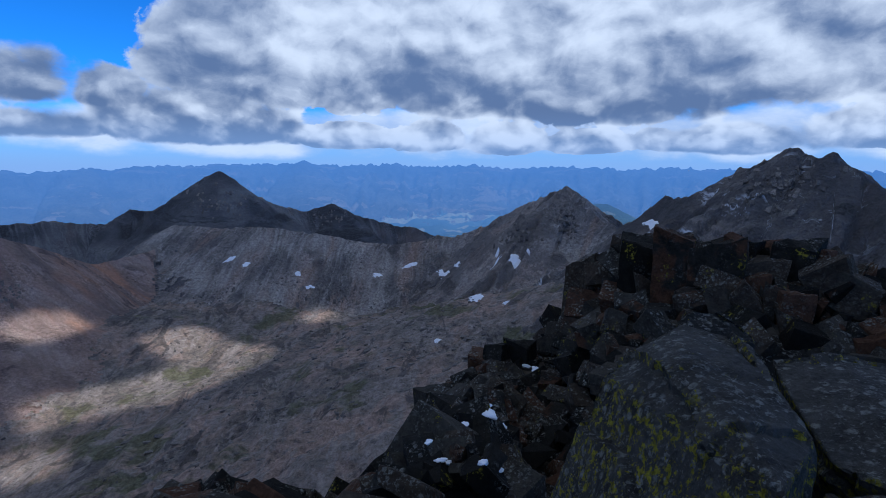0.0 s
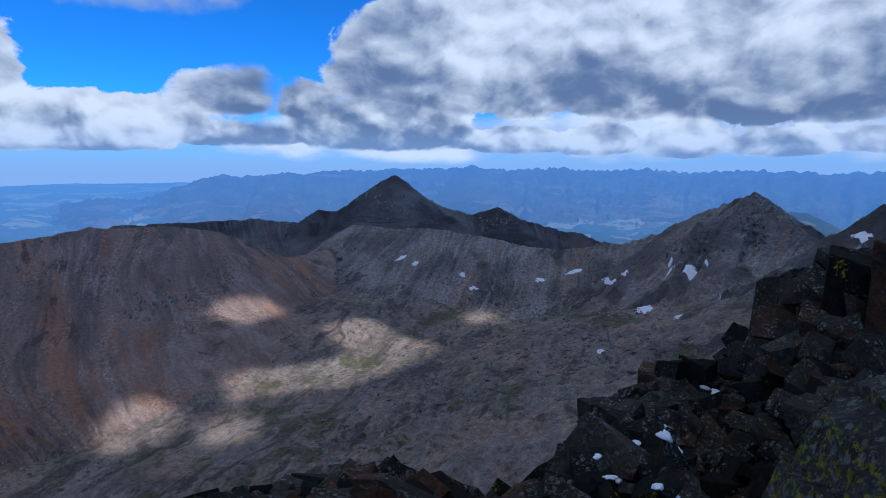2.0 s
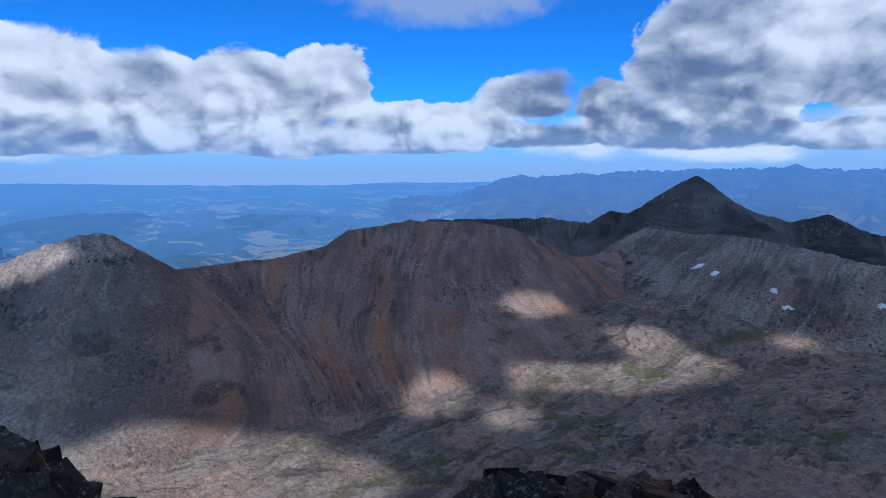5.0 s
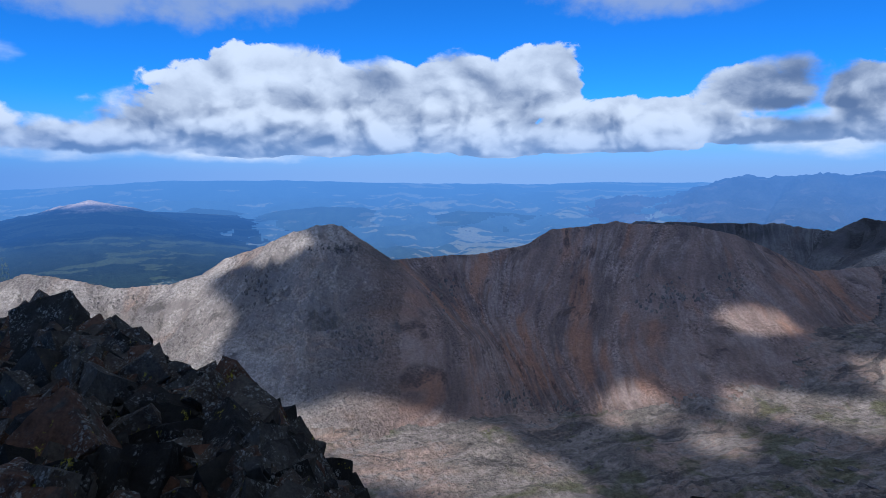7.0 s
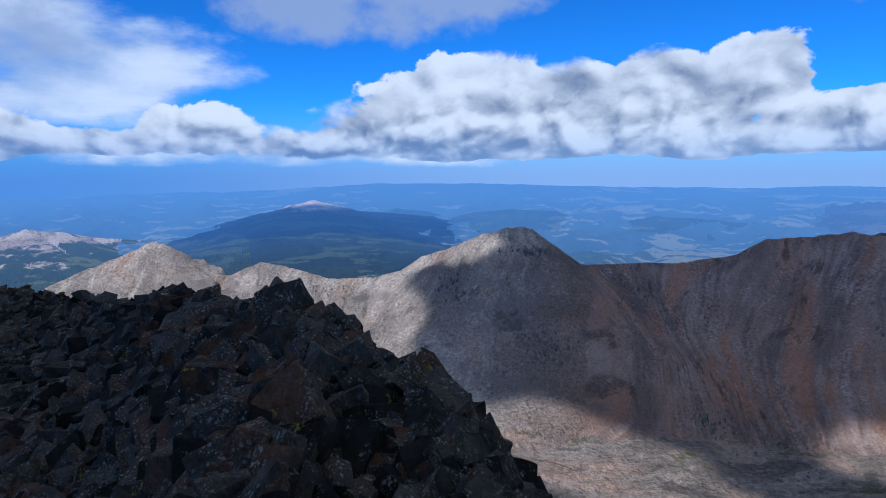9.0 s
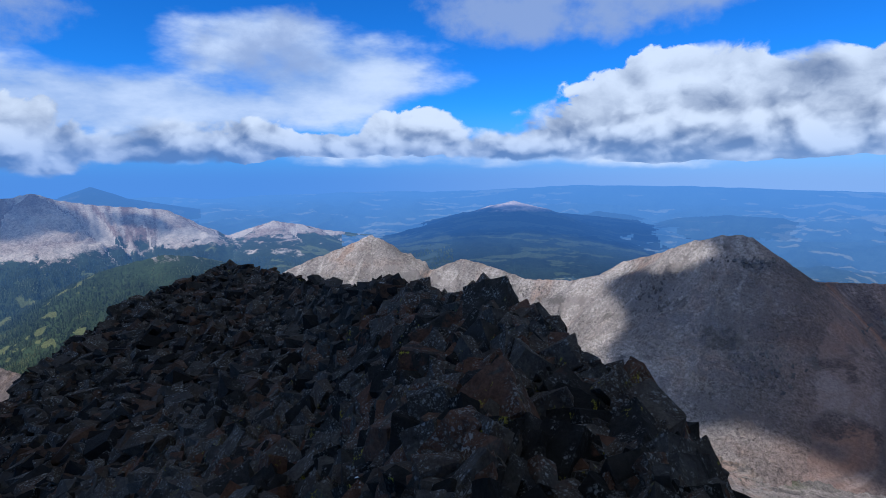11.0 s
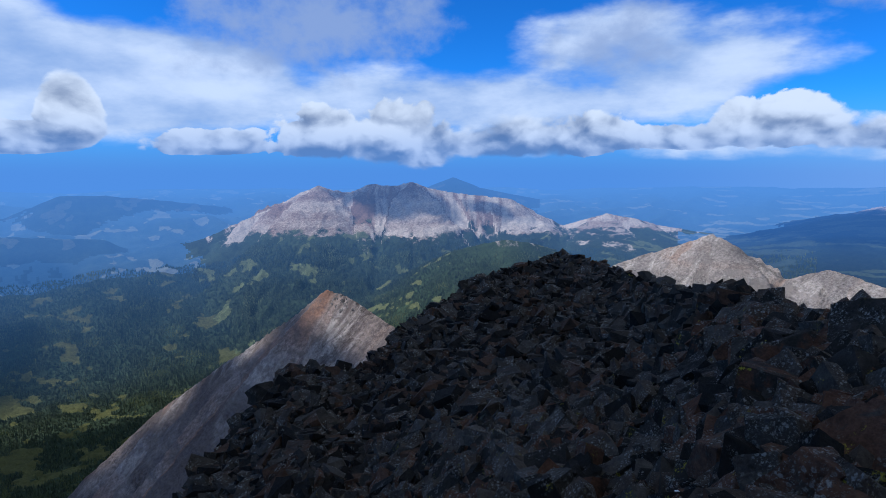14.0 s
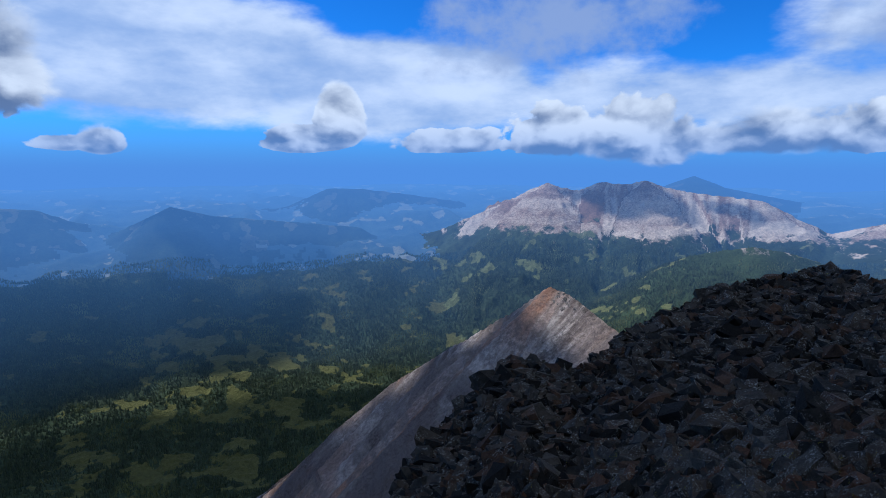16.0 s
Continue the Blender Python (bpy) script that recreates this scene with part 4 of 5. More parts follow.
# ---------- stones ----------
def rock_material(name, lichen=0.5, yellow=0.5, base=(0.024, 0.0225, 0.019), brown=(0.042, 0.03, 0.021), rust=(0.09, 0.042, 0.021), scale=1.0, flat=0.75):
    """Dark volcanic rock with rust, pale crusts of lichen and some yellow-green lichen."""
    m, n, bsdf = material(name)
    tc = n.add("ShaderNodeNewGeometry")
    pos, isl = tc.outputs["Position"], tc.outputs["Random Per Island"]
    rnd = n.math("FRACT", n.math("ADD", isl, n.math("MULTIPLY", n.add("ShaderNodeObjectInfo").outputs["Random"], 7.31)))
    pos = n.vmath("ADD", pos, n.xyz(n.math("MULTIPLY", rnd, 31.0), n.math("MULTIPLY", rnd, 17.0), 0.0))
    pos = n.vmath("MULTIPLY", pos, (scale, scale, scale))
    big = n.noise(pos, 1.3, 5.0, 0.6)
    fine = n.noise(pos, 23.0, 7.0, 0.75)
    mid = n.noise(pos, 5.0, 5.0, 0.65)
    col = n.mix(n.span(rnd, 0.1, 0.9), tuple(c * 0.35 for c in base), tuple(c * 2.3 for c in base))
    col = n.mix(n.math("MULTIPLY", n.span(n.math("ADD", n.math("MULTIPLY", rnd, 0.5), n.math("MULTIPLY", big, 0.5)), 0.50, 0.66), 0.8), col, brown)
    stain = n.math("ADD", n.math("MULTIPLY", n.math("FRACT", n.math("MULTIPLY", rnd, 5.7)), 0.5), n.math("MULTIPLY", n.noise(pos, 2.1, 5.0, 0.65, 0.4), 0.5))
    col = n.mix(n.math("MULTIPLY", n.span(stain, 0.63, 0.70), 0.75), col, rust)
    shade = n.span(n.math("ADD", n.math("MULTIPLY", fine, 0.5), n.math("MULTIPLY", mid, 0.5)), 0.38, 0.62, 0.5, 1.55, smooth=False)
    col = n.mix(1.0, col, n.xyz(shade, shade, shade), "MULTIPLY")
    up = n.split(tc.outputs["Normal"])[2]
    facing = n.span(up, -0.2, 0.6, 0.25, 1.0)
    # grey crusts: blotches a hand wide, and specks round them
    where = n.span(n.math("ADD", n.noise(pos, 2.6, 4.0, 0.6), n.math("MULTIPLY", n.math("SUBTRACT", rnd, 0.5), 0.16)), 0.62 - 0.16 * lichen, 0.74 - 0.16 * lichen)
    edge = n.vmath("ADD", pos, n.vmath("MULTIPLY", n.xyz(fine, mid, big), (0.09, 0.09, 0.09)))
    thalli = n.span(n.voronoi(edge, 13.0)[0], 0.38, 0.30)
    specks = n.span(n.noise(n.vmath("ADD", pos, (5, 9, 2)), 36.0, 6.0, 0.74), 0.545, 0.60)
    crust = n.math("MULTIPLY", n.math("MULTIPLY", n.math("MAXIMUM", n.math("MULTIPLY", thalli, n.span(fine, 0.36, 0.52)), specks), where), facing)
    col = n.mix(n.math("MULTIPLY", crust, 0.85), col, n.mix(n.span(fine, 0.35, 0.62), (0.085, 0.088, 0.08), (0.27, 0.272, 0.245)))
    gold = n.math("MULTIPLY", n.span(n.noise(n.vmath("ADD", pos, (3, 1, 5)), 20.0, 5.0, 0.7), 0.52, 0.57), n.span(n.noise(n.vmath("ADD", pos, (7, 2, 1)), 2.3, 5.0, 0.65), 0.71 - 0.16 * yellow, 0.77 - 0.16 * yellow))
    gold = n.math("MULTIPLY", gold, n.span(up, flat + 0.12, flat))
    col = n.mix(gold, col, n.mix(n.span(fine, 0.35, 0.65), (0.12, 0.105, 0.012), (0.33, 0.29, 0.03)))
    n.put(bsdf.inputs["Base Color"], col)
    bsdf.inputs["Roughness"].default_value = 0.85
    bsdf.inputs["Specular IOR Level"].default_value = 0.08
    h = n.math("ADD", n.math("ADD", n.math("MULTIPLY", fine, 0.55), n.math("MULTIPLY", big, 0.35)), n.math("ADD", n.math("MULTIPLY", crust, 0.1), n.math("MULTIPLY", mid, 0.4)))
    bump(n, bsdf, h, 1.0, 0.085)
    return m


MAT_ROCK = rock_material("dark_rock_with_lichen", 1.0, 0.65, (0.033, 0.030, 0.0245), (0.048, 0.034, 0.023), (0.085, 0.040, 0.021))
MAT_ROCK_LICHEN = rock_material("lichen_covered_rock", 1.5, 2.1, (0.038, 0.037, 0.034), (0.046, 0.04, 0.033), (0.055, 0.04, 0.03), flat=0.62)
MAT_ROCK_FAR = rock_material("dark_talus", 0.7, 0.3, (0.0255, 0.0228, 0.0185), (0.037, 0.0275, 0.019), (0.06, 0.033, 0.019), 0.6)


def snow_material():
    m, n, bsdf = material("old_snow")
    pos = n.add("ShaderNodeNewGeometry").outputs["Position"]
    f = n.noise(pos, 3.0, 5.0, 0.6)
    n.put(bsdf.inputs["Base Color"], n.mix(f, (0.62, 0.64, 0.68), (0.86, 0.87, 0.9)))
    bsdf.inputs["Roughness"].default_value = 0.7
    bump(n, bsdf, f, 0.5, 0.05)
    return m


MAT_SNOW = snow_material()

# the summit's edge, right round: heading, how far off, height in degrees
EDGE_CRAG = [(-75, 7, -16), (-60, 8, -12), (-45, 9.3, -10.4), (-37, 10, -11.0), (-33, 10, -9.6), (-30, 10.5, -8.2), (-25, 10.5, -8.2), (-20, 11, -7.8), (-15.7, 11.5, -8.2),
             (-12.5, 12.5, -11.5), (-10.4, 13, -15.5), (-8, 12.5, -18.5), (-3.7, 12, -19.8), (0, 12, -23), (3, 12, -24.5), (7, 11, -30.5), (10, 10, -33), (16, 8, -33),
             (22, 7.6, -30.6), (32, 7.6, -30.9), (42, 7.6, -30.0), (47, 7.6, -33), (55, 7, -36), (70, 8, -36), (78, 10, -31.5)]
EDGE_TALUS = [(74, 11, -36), (77, 11, -32.5), (81.5, 11, -28.6), (84, 10, -25.2), (88, 9, -20.3), (93, 9, -18.2), (97, 9.5, -17.2), (99, 11, -14.8), (102.8, 12.5, -12.6), (106, 16, -12.6), (110, 19.5, -11.3),
              (114, 24, -12.0), (117, 34, -10.8), (120, 45, -10.0), (126, 58, -8.5), (129, 55, -9.5), (133, 50, -10.7), (138, 45, -13.6), (142, 40, -16.1), (145.5, 36, -19.6),
              (149, 36, -19.7), (152, 37, -19.0), (155, 36, -20.8), (158.5, 34, -24.5), (162.4, 30, -28), (165, 26, -32), (180, 14, -38), (230, 8, -30), (285, 7, -16)]
EDGE = np.array(EDGE_CRAG + EDGE_TALUS, float)


def summit_z(az, r):
    """Height of the summit's rock under its loose stones."""
    rc, el = np.interp(az, EDGE[:, 0], EDGE[:, 1]), np.interp(az, EDGE[:, 0], EDGE[:, 2])
    zc = rc * np.tan(el * D2R)
    s = np.clip((r - 1.6) / (rc - 1.6), 0, 1)
    sag = 4.2 * step(az, 103, 128) * (1 - step(az, 165, 180)) + 1.0 * step(az, 84, 95) * (1 - step(az, 99, 112)) + 2.2 * (1 - step(az, -14, 2))
    z = -1.75 + (zc + 1.75) * s - sag * np.sin(np.pi * s ** 0.8) ** 0.8
    return np.where(r > rc, zc - (r - rc) * 1.35, z)


def place(az, r, z):
    return Vector((-math.sin(az * D2R) * r, math.cos(az * D2R) * r, z))


def make_summit():
    az = np.arange(-75, 285, 0.6)
    q = np.linspace(0, 1, 70)
    A, Q = np.meshgrid(az, q, indexing="ij")
    rc = np.interp(A, EDGE[:, 0], EDGE[:, 1])
    R = np.where(Q < 0.7, 0.2 + (rc - 0.2) * Q / 0.7, rc + (Q - 0.7) / 0.3 * 42)
    x, y = -np.sin(A * D2R) * R, np.cos(A * D2R) * R
    z = summit_z(A, R) + (fbm(x / 1.6, y / 1.6, 5, 700, 0.6) - 0.5) * 0.5 * step(R, 1.5, 5) - 0.28 - 0.3 * step(A, 72, 80) * (1 - step(A, 170, 180)) * step(R, 2.5, 4.5)
    idx = np.arange(x.size).reshape(x.shape)
    nxt = np.roll(idx, -1, 0)
    quads = np.stack([idx[:, :-1], nxt[:, :-1], nxt[:, 1:], idx[:, 1:]], -1).reshape(-1, 4)[:, ::-1]
    me = grid_mesh("summit_rock", np.stack([x, y, z], -1).reshape(-1, 3), quads)
    me.materials.append(MAT_ROCK_FAR)
    return tagged(new("summit_ground", me), "dark bedrock of a mountain summit under loose talus", "ground", kind="structure")


SUMMIT = make_summit()


def block_mesh(name, rng, size=(1, 1, 1), chips=3, jitter=0.15, cuts=0, rough=0.0):
    """A broken block: a box with knocked-off corners and a few broken faces; cuts and rough give it an uneven skin."""
    bm = bmesh.new()
    for sx in (-1, 1):
        for sy in (-1, 1):
            for sz in (-1, 1):
                c = Vector((sx, sy, sz)) * 0.5
                c += Vector([rng.uniform(-jitter, jitter) for _ in range(3)])
                for _ in range(chips):
                    k = Vector([1 - rng.uniform(0, 0.32) * rng.random() for _ in range(3)])
                    bm.verts.new((c.x * k.x * size[0], c.y * k.y * size[1], c.z * k.z * size[2]))
    out = bmesh.ops.convex_hull(bm, input=list(bm.verts))
    bmesh.ops.delete(bm, geom=list({v for v in out["geom_interior"] + out["geom_unused"] if isinstance(v, bmesh.types.BMVert)}), context="VERTS")
    bmesh.ops.dissolve_limit(bm, angle_limit=0.2, verts=list(bm.verts), edges=list(bm.edges))
    bmesh.ops.triangulate(bm, faces=list(bm.faces))
    off = Vector((rng.uniform(0, 50), rng.uniform(0, 50), 0))
    for c in range(cuts):
        most = 0.34 / (c + 1)
        bmesh.ops.subdivide_edges(bm, edges=[e for e in bm.edges if e.calc_length() > most], cuts=1)
        bmesh.ops.triangulate(bm, faces=list(bm.faces))
    if rough:
        bm.normal_update()
        for v in bm.verts:
            q = v.co + off
            v.co += v.normal * rough * (noise.fractal(q * 3.1, 0.8, 2.1, 4) + 0.5 * noise.noise(Vector((q.x, q.y, q.z * 9))))
    bmesh.ops.recalc_face_normals(bm, faces=list(bm.faces))
    me = bpy.data.meshes.new(name)
    bm.to_mesh(me)
    bm.free()
    return me


RNG = random.Random(7)
HEROES = [block_mesh("stone", RNG, (1.0, RNG.uniform(0.5, 0.9), RNG.uniform(0.25, 0.6)), 3, 0.11, cuts=3, rough=0.03) for _ in range(24)]
BLOCKS = [block_mesh("stone", RNG, (1.0, RNG.uniform(0.55, 0.95), RNG.uniform(0.28, 0.65)), 3, 0.16, 1, 0.015) for _ in range(20)]
SLABS = [block_mesh("stone", RNG, (1.0, RNG.uniform(0.5, 0.85), RNG.uniform(0.2, 0.42)), 3, 0.11, 2, 0.022) for _ in range(20)]
SMALL = [block_mesh("stone", RNG, (1.0, RNG.uniform(0.5, 0.9), RNG.uniform(0.25, 0.6)), 1, 0.24) for _ in range(14)]
COLUMNS = [block_mesh("column", RNG, (RNG.uniform(0.7, 1.0), RNG.uniform(0.6, 0.9), 1.0), 3, 0.10, 3, 0.028) for _ in range(14)]
for me in HEROES + BLOCKS + SLABS + COLUMNS + SMALL:
    me.materials.append(MAT_ROCK)


def arrays(me):
    v = np.empty(len(me.vertices) * 3, np.float32)
    me.vertices.foreach_get("co", v)
    f = np.empty(len(me.loops), np.int32)
    me.loops.foreach_get("vertex_index", f)
    return v.reshape(-1, 3), f.reshape(-1, 3)


RAW = {me.name: arrays(me) for me in BLOCKS + SLABS + SMALL}


def stone_pose(az, r, z, size, tilt, stretch=(1, 1, 1), spin=None):
    rz = RNG.uniform(0, 360) if spin is None else spin
    q = Euler([radians(a) for a in (RNG.gauss(0, tilt), RNG.gauss(0, tilt), rz)])
    return Matrix.LocRotScale(place(az, r, z), q, Vector(stretch) * size)


def slab_pose(az, r, z, size, normal, stretch=(1, 1, 1)):
    """A slab that lies along its bed: its flat side faces normal, more or less."""
    n = (normal + Vector([RNG.gauss(0, 0.34) for _ in range(3)])).normalized()
    q = Vector((0, 0, 1)).rotation_difference(n) @ Euler((0, 0, RNG.uniform(0, 6.28))).to_quaternion()
    return Matrix.LocRotScale(place(az, r, z), q, Vector(stretch) * size)


def bedding(az):
    """The beds lean one way on the shoulder above the drop and the other way along the ridge."""
    right = Vector((math.cos(az * D2R), math.sin(az * D2R), 0))
    near = -way(az)
    k = float(step(az, 90, 100))
    return (right * (0.75 - 1.5 * k) + near * 0.35 + Vector((0, 0, 0.75))).normalized()


def join_stones(name, items, mat, label):
    vs, fs, n = [], [], 0
    for me, m in items:
        v, f = RAW[me.name]
        M = np.array(m)
        vs.append(v @ M[:3, :3].T + M[:3, 3]), fs.append(f + n)
        n += len(v)
    out = grid_mesh(name, np.concatenate(vs), np.concatenate(fs), smooth=False)
    out.materials.append(mat)
    return tagged(new(name, out), label, "rocks", kind="stuff")


def scatter_talus():
    near, mid, far = [], [], []
    # big blocks close by, on the shoulder that ends in the drop
    for k in range(4600):
        az = RNG.uniform(77, 140)
        rc = np.interp(az, EDGE[:, 0], EDGE[:, 1])
        r = math.sqrt(RNG.uniform(9.0, min(rc + 0.4, 15 if az < 113 else 13) ** 2))
        coarse = 1.0 - 0.42 * float(step(az, 112, 124))
        size = max(0.16, min(r, 11.0) * RNG.choice((0.026, 0.033, 0.042, 0.055, 0.07, 0.088)) * RNG.uniform(0.85, 1.2) * coarse)
        z = float(summit_z(az, r)) - 0.08 + RNG.uniform(-0.5, 0.15) * size
        flat = RNG.random() < 0.62
        m = slab_pose(az, r, z, size, bedding(az), (1.15, 1, RNG.uniform(0.8, 1.3))) if flat else stone_pose(az, r, z, size, 30, (1, 1, RNG.uniform(0.8, 1.5)))
        near.append((RNG.choice(SLABS if flat else BLOCKS) if size > 0.2 else RNG.choice(SMALL), m, az, r))
    for _ in range(4200):
        az = RNG.uniform(96, 170)
        rc = np.interp(az, EDGE[:, 0], EDGE[:, 1])
        r = math.sqrt(RNG.uniform(9.0 ** 2, min(rc + 1.0, 24) ** 2)) if rc > 9 else rc
        size = RNG.choice((0.24, 0.3, 0.4, 0.5, 0.75)) * RNG.uniform(0.8, 1.3)
        z = float(summit_z(az, r)) + RNG.uniform(-0.2, 0.25) * size
        mid.append((RNG.choice(SLABS), slab_pose(az, r, z, size, bedding(az), (1.1, 1, 1.2))) if size > 0.34 else (RNG.choice(SMALL), stone_pose(az, r, z, size, 28, (1, 1, RNG.uniform(0.9, 1.7)))))
    for _ in range(15000):
        az = RNG.uniform(99, 172)
        rc = float(np.interp(az, EDGE[:, 0], EDGE[:, 1]))
        if rc < 20:
            continue
        r = math.sqrt(RNG.uniform(20 ** 2, (rc + 2) ** 2))
        size = RNG.choice((0.3, 0.38, 0.48, 0.6, 0.8, 1.1)) * RNG.uniform(0.8, 1.25)
        far.append((RNG.choice(SMALL), stone_pose(az, r, float(summit_z(az, r)) + RNG.uniform(-0.25, 0.24) * size, size, 26, (1, 1, RNG.uniform(0.7, 1.3)))))
    # the largest blocks stand proud of the rest
    large = []
    for _ in range(2600):
        az = RNG.uniform(77.5, 121)
        rc = float(np.interp(az, EDGE[:, 0], EDGE[:, 1]))
        r = RNG.uniform(4.2, min(rc - 0.1, 14))
        size = min(r, 11.0) * RNG.uniform(0.065, 0.125) * (1.0 - 0.35 * float(step(az, 100, 121)))
        p = place(az, r, float(summit_z(az, r)) + 0.06 * size - 0.02)
        if all((p - o).length > 0.46 * (size + k) for o, k in large):
            large.append((p, size))
            m = slab_pose(az, r, p.z, size, bedding(az), (1.1, 1, RNG.uniform(0.9, 1.3)))
            ob = new("stone", RNG.choice(HEROES))
            ob.parent, ob.matrix_basis = SUMMIT, m
        if len(large) >= 190:
            break
    near.sort(key=lambda k: k[3])
    for me, m, _, _ in near[:110]:
        ob = new("stone", RNG.choice(HEROES))
        ob.parent, ob.matrix_basis = SUMMIT, m
    join_stones("talus", [(a, b) for a, b, _, _ in near[110:]] + mid, MAT_ROCK, "dark angular talus blocks with pale lichen on the summit ridge")
    join_stones("talus", far, MAT_ROCK_FAR, "dark small talus covering the far summit ridge")


def scatter_crag():
    group = tagged(new("crag"), "dark columnar rock crag with rust stains and cracks", "crag")
    group.matrix_basis = Matrix.Translation(place(-22, 10.5, -2.5))
    inv = group.matrix_basis.inverted()
    rubble = []

    def column(az, r, top, height, width, tilt=5.0):
        ob = new("column", RNG.choice(COLUMNS))
        m = stone_pose(az, r, top - height / 2, 1.0, tilt, (width, width * RNG.uniform(0.7, 1.1), height), -24 + RNG.choice((0, 90, 180, 270)) + RNG.gauss(0, 15))
        ob.parent, ob.matrix_basis = group, inv @ m

    for _ in range(210):
        az = RNG.uniform(-48, -11.2)
        rc = float(np.interp(az, EDGE[:, 0], EDGE[:, 1]))
        r = rc + RNG.uniform(-1.3, 0.9)
        top = rc * math.tan(float(np.interp(az, EDGE[:, 0], EDGE[:, 2])) * D2R) + 0.14 - max(0, rc - r) * RNG.uniform(0.2, 1.6) + RNG.uniform(-0.25, 0.12)
        column(az, r, top, RNG.uniform(0.9, 2.6), RNG.uniform(0.25, 0.6))
    for _ in range(100):
        az = RNG.uniform(-10.4, 11)
        rc = float(np.interp(az, EDGE[:, 0], EDGE[:, 1]))
        r = rc + RNG.uniform(-2.0, 0.7)
        top = rc * math.tan(float(np.interp(az, EDGE[:, 0], EDGE[:, 2])) * D2R) + 0.1 - max(0, rc - r) * RNG.uniform(0.5, 1.5) + RNG.uniform(-0.3, 0.2)
        column(az, r, top, RNG.uniform(0.8, 2.2), RNG.uniform(0.3, 0.7))
    for az, r, top, h, w in ((-11.9, 12.6, -2.0, 2.9, 0.7), (-13.2, 12.2, -2.0, 2.6, 0.7), (-4.2, 11.6, -3.62, 1.9, 0.7), (-6.3, 11.7, -3.6, 1.8, 0.8), (2.2, 11.6, -4.6, 2.0, 0.8), (0.0, 11.7, -4.5, 1.8, 0.7),
                              (-29.8, 10.2, -1.2, 2.6, 0.8), (-26.5, 10.0, -1.25, 2.7, 0.8), (-24.2, 9.9, -1.25, 2.6, 0.9), (-20.5, 10.2, -1.05, 2.0, 0.9), (-17, 10.6, -1.2, 1.6, 0.8)):
        column(az, r, top, h, w, 4)
    for _ in range(2100):
        az = RNG.uniform(-44, 11)
        rc = float(np.interp(az, EDGE[:, 0], EDGE[:, 1]))
        r = rc + RNG.uniform(-7.0, 0.7)
        size = RNG.choice((0.14, 0.2, 0.28, 0.4, 0.6)) * RNG.uniform(0.8, 1.2)
        rubble.append((RNG.choice(BLOCKS if size > 0.27 else SMALL), stone_pose(az, r, float(summit_z(az, r)) + RNG.uniform(0.0, 0.3), size, 30, (1, 1, RNG.uniform(0.9, 1.7)))))
    for _ in range(420):
        az = RNG.uniform(10, 80)
        rc = float(np.interp(az, EDGE[:, 0], EDGE[:, 1]))
        r = rc + RNG.uniform(-2.2, 0.5)
        size = RNG.choice((0.25, 0.32, 0.4, 0.5)) * RNG.uniform(0.8, 1.3)
        rubble.append((RNG.choice(BLOCKS), stone_pose(az, r, float(summit_z(az, r)) + RNG.uniform(-0.05, 0.15) * 1.2, size, 25, (1, 1, 1.5))))
    join_stones("rubble", rubble, MAT_ROCK, "dark broken rock rubble on the cliff edge")


scatter_talus()
scatter_crag()


def boulder(name, label, corners, mat, seed, rough=0.03):
    """A large worn block: the hull of its corners, finely divided and roughened."""
    base = sum((Vector(c) for c in corners), Vector()) / len(corners)
    bm = bmesh.new()
    for c in corners:
        bm.verts.new(Vector(c) - base)
    out = bmesh.ops.convex_hull(bm, input=list(bm.verts))
    bmesh.ops.delete(bm, geom=list({v for v in out["geom_interior"] + out["geom_unused"] if isinstance(v, bmesh.types.BMVert)}), context="VERTS")
    bmesh.ops.dissolve_limit(bm, angle_limit=0.1, verts=list(bm.verts), edges=list(bm.edges))
    bmesh.ops.bevel(bm, geom=list(bm.edges), offset=0.018, segments=1, affect="EDGES")
    for _ in range(6):
        long = [e for e in bm.edges if e.calc_length() > 0.045]
        if not long:
            break
        bmesh.ops.triangulate(bm, faces=list(bm.faces))
        long = [e for e in bm.edges if e.calc_length() > 0.045]
        bmesh.ops.subdivide_edges(bm, edges=long, cuts=1)
    bmesh.ops.triangulate(bm, faces=list(bm.faces))
    bm.normal_update()
    for v in bm.verts:
        p = v.co * 1.0 + Vector((seed * 3.1, 0, 0))
        w = p + noise.noise_vector(p * 2.2) * 0.12
        k = noise.fractal(p * 1.5, 0.9, 2.1, 4) * rough * 0.7 + noise.fractal(p * 9, 0.7, 2.1, 4) * rough * 0.32
        k += (noise.cell(w * 1.7) - 0.5) * rough * 0.9
        v.co += v.normal * k
    me = bpy.data.meshes.new(name)
    bm.to_mesh(me)
    bm.free()
    me.materials.append(mat)
    ob = new(name, me)
    ob.location = base
    return tagged(ob, label, "boulder")


def eye(az, el, r):
    return place(az, r, r * math.tan(el * D2R))


boulder("boulder", "large dark boulder crusted with pale and yellow-green lichen",
        [eye(-13.8, -19.6, 3.55), eye(-19.9, -17.0, 3.5), eye(-21.4, -17.7, 3.25), eye(-21.8, -21.1, 2.9), eye(-28.4, -23.6, 2.5), eye(-31.3, -27.2, 2.2), eye(-21.2, -14.3, 4.25), eye(-25.6, -14.7, 4.15),
         eye(-29.4, -18.8, 3.3), eye(-33.2, -22.8, 2.8), place(-9.5, 3.35, -2.1), place(-13, 3.3, -2.4), place(-20, 2.65, -2.4), place(-30, 1.95, -2.4), place(-20, 4.4, -2.4), place(-31, 3.4, -2.4)], MAT_ROCK_LICHEN, 1, 0.035)
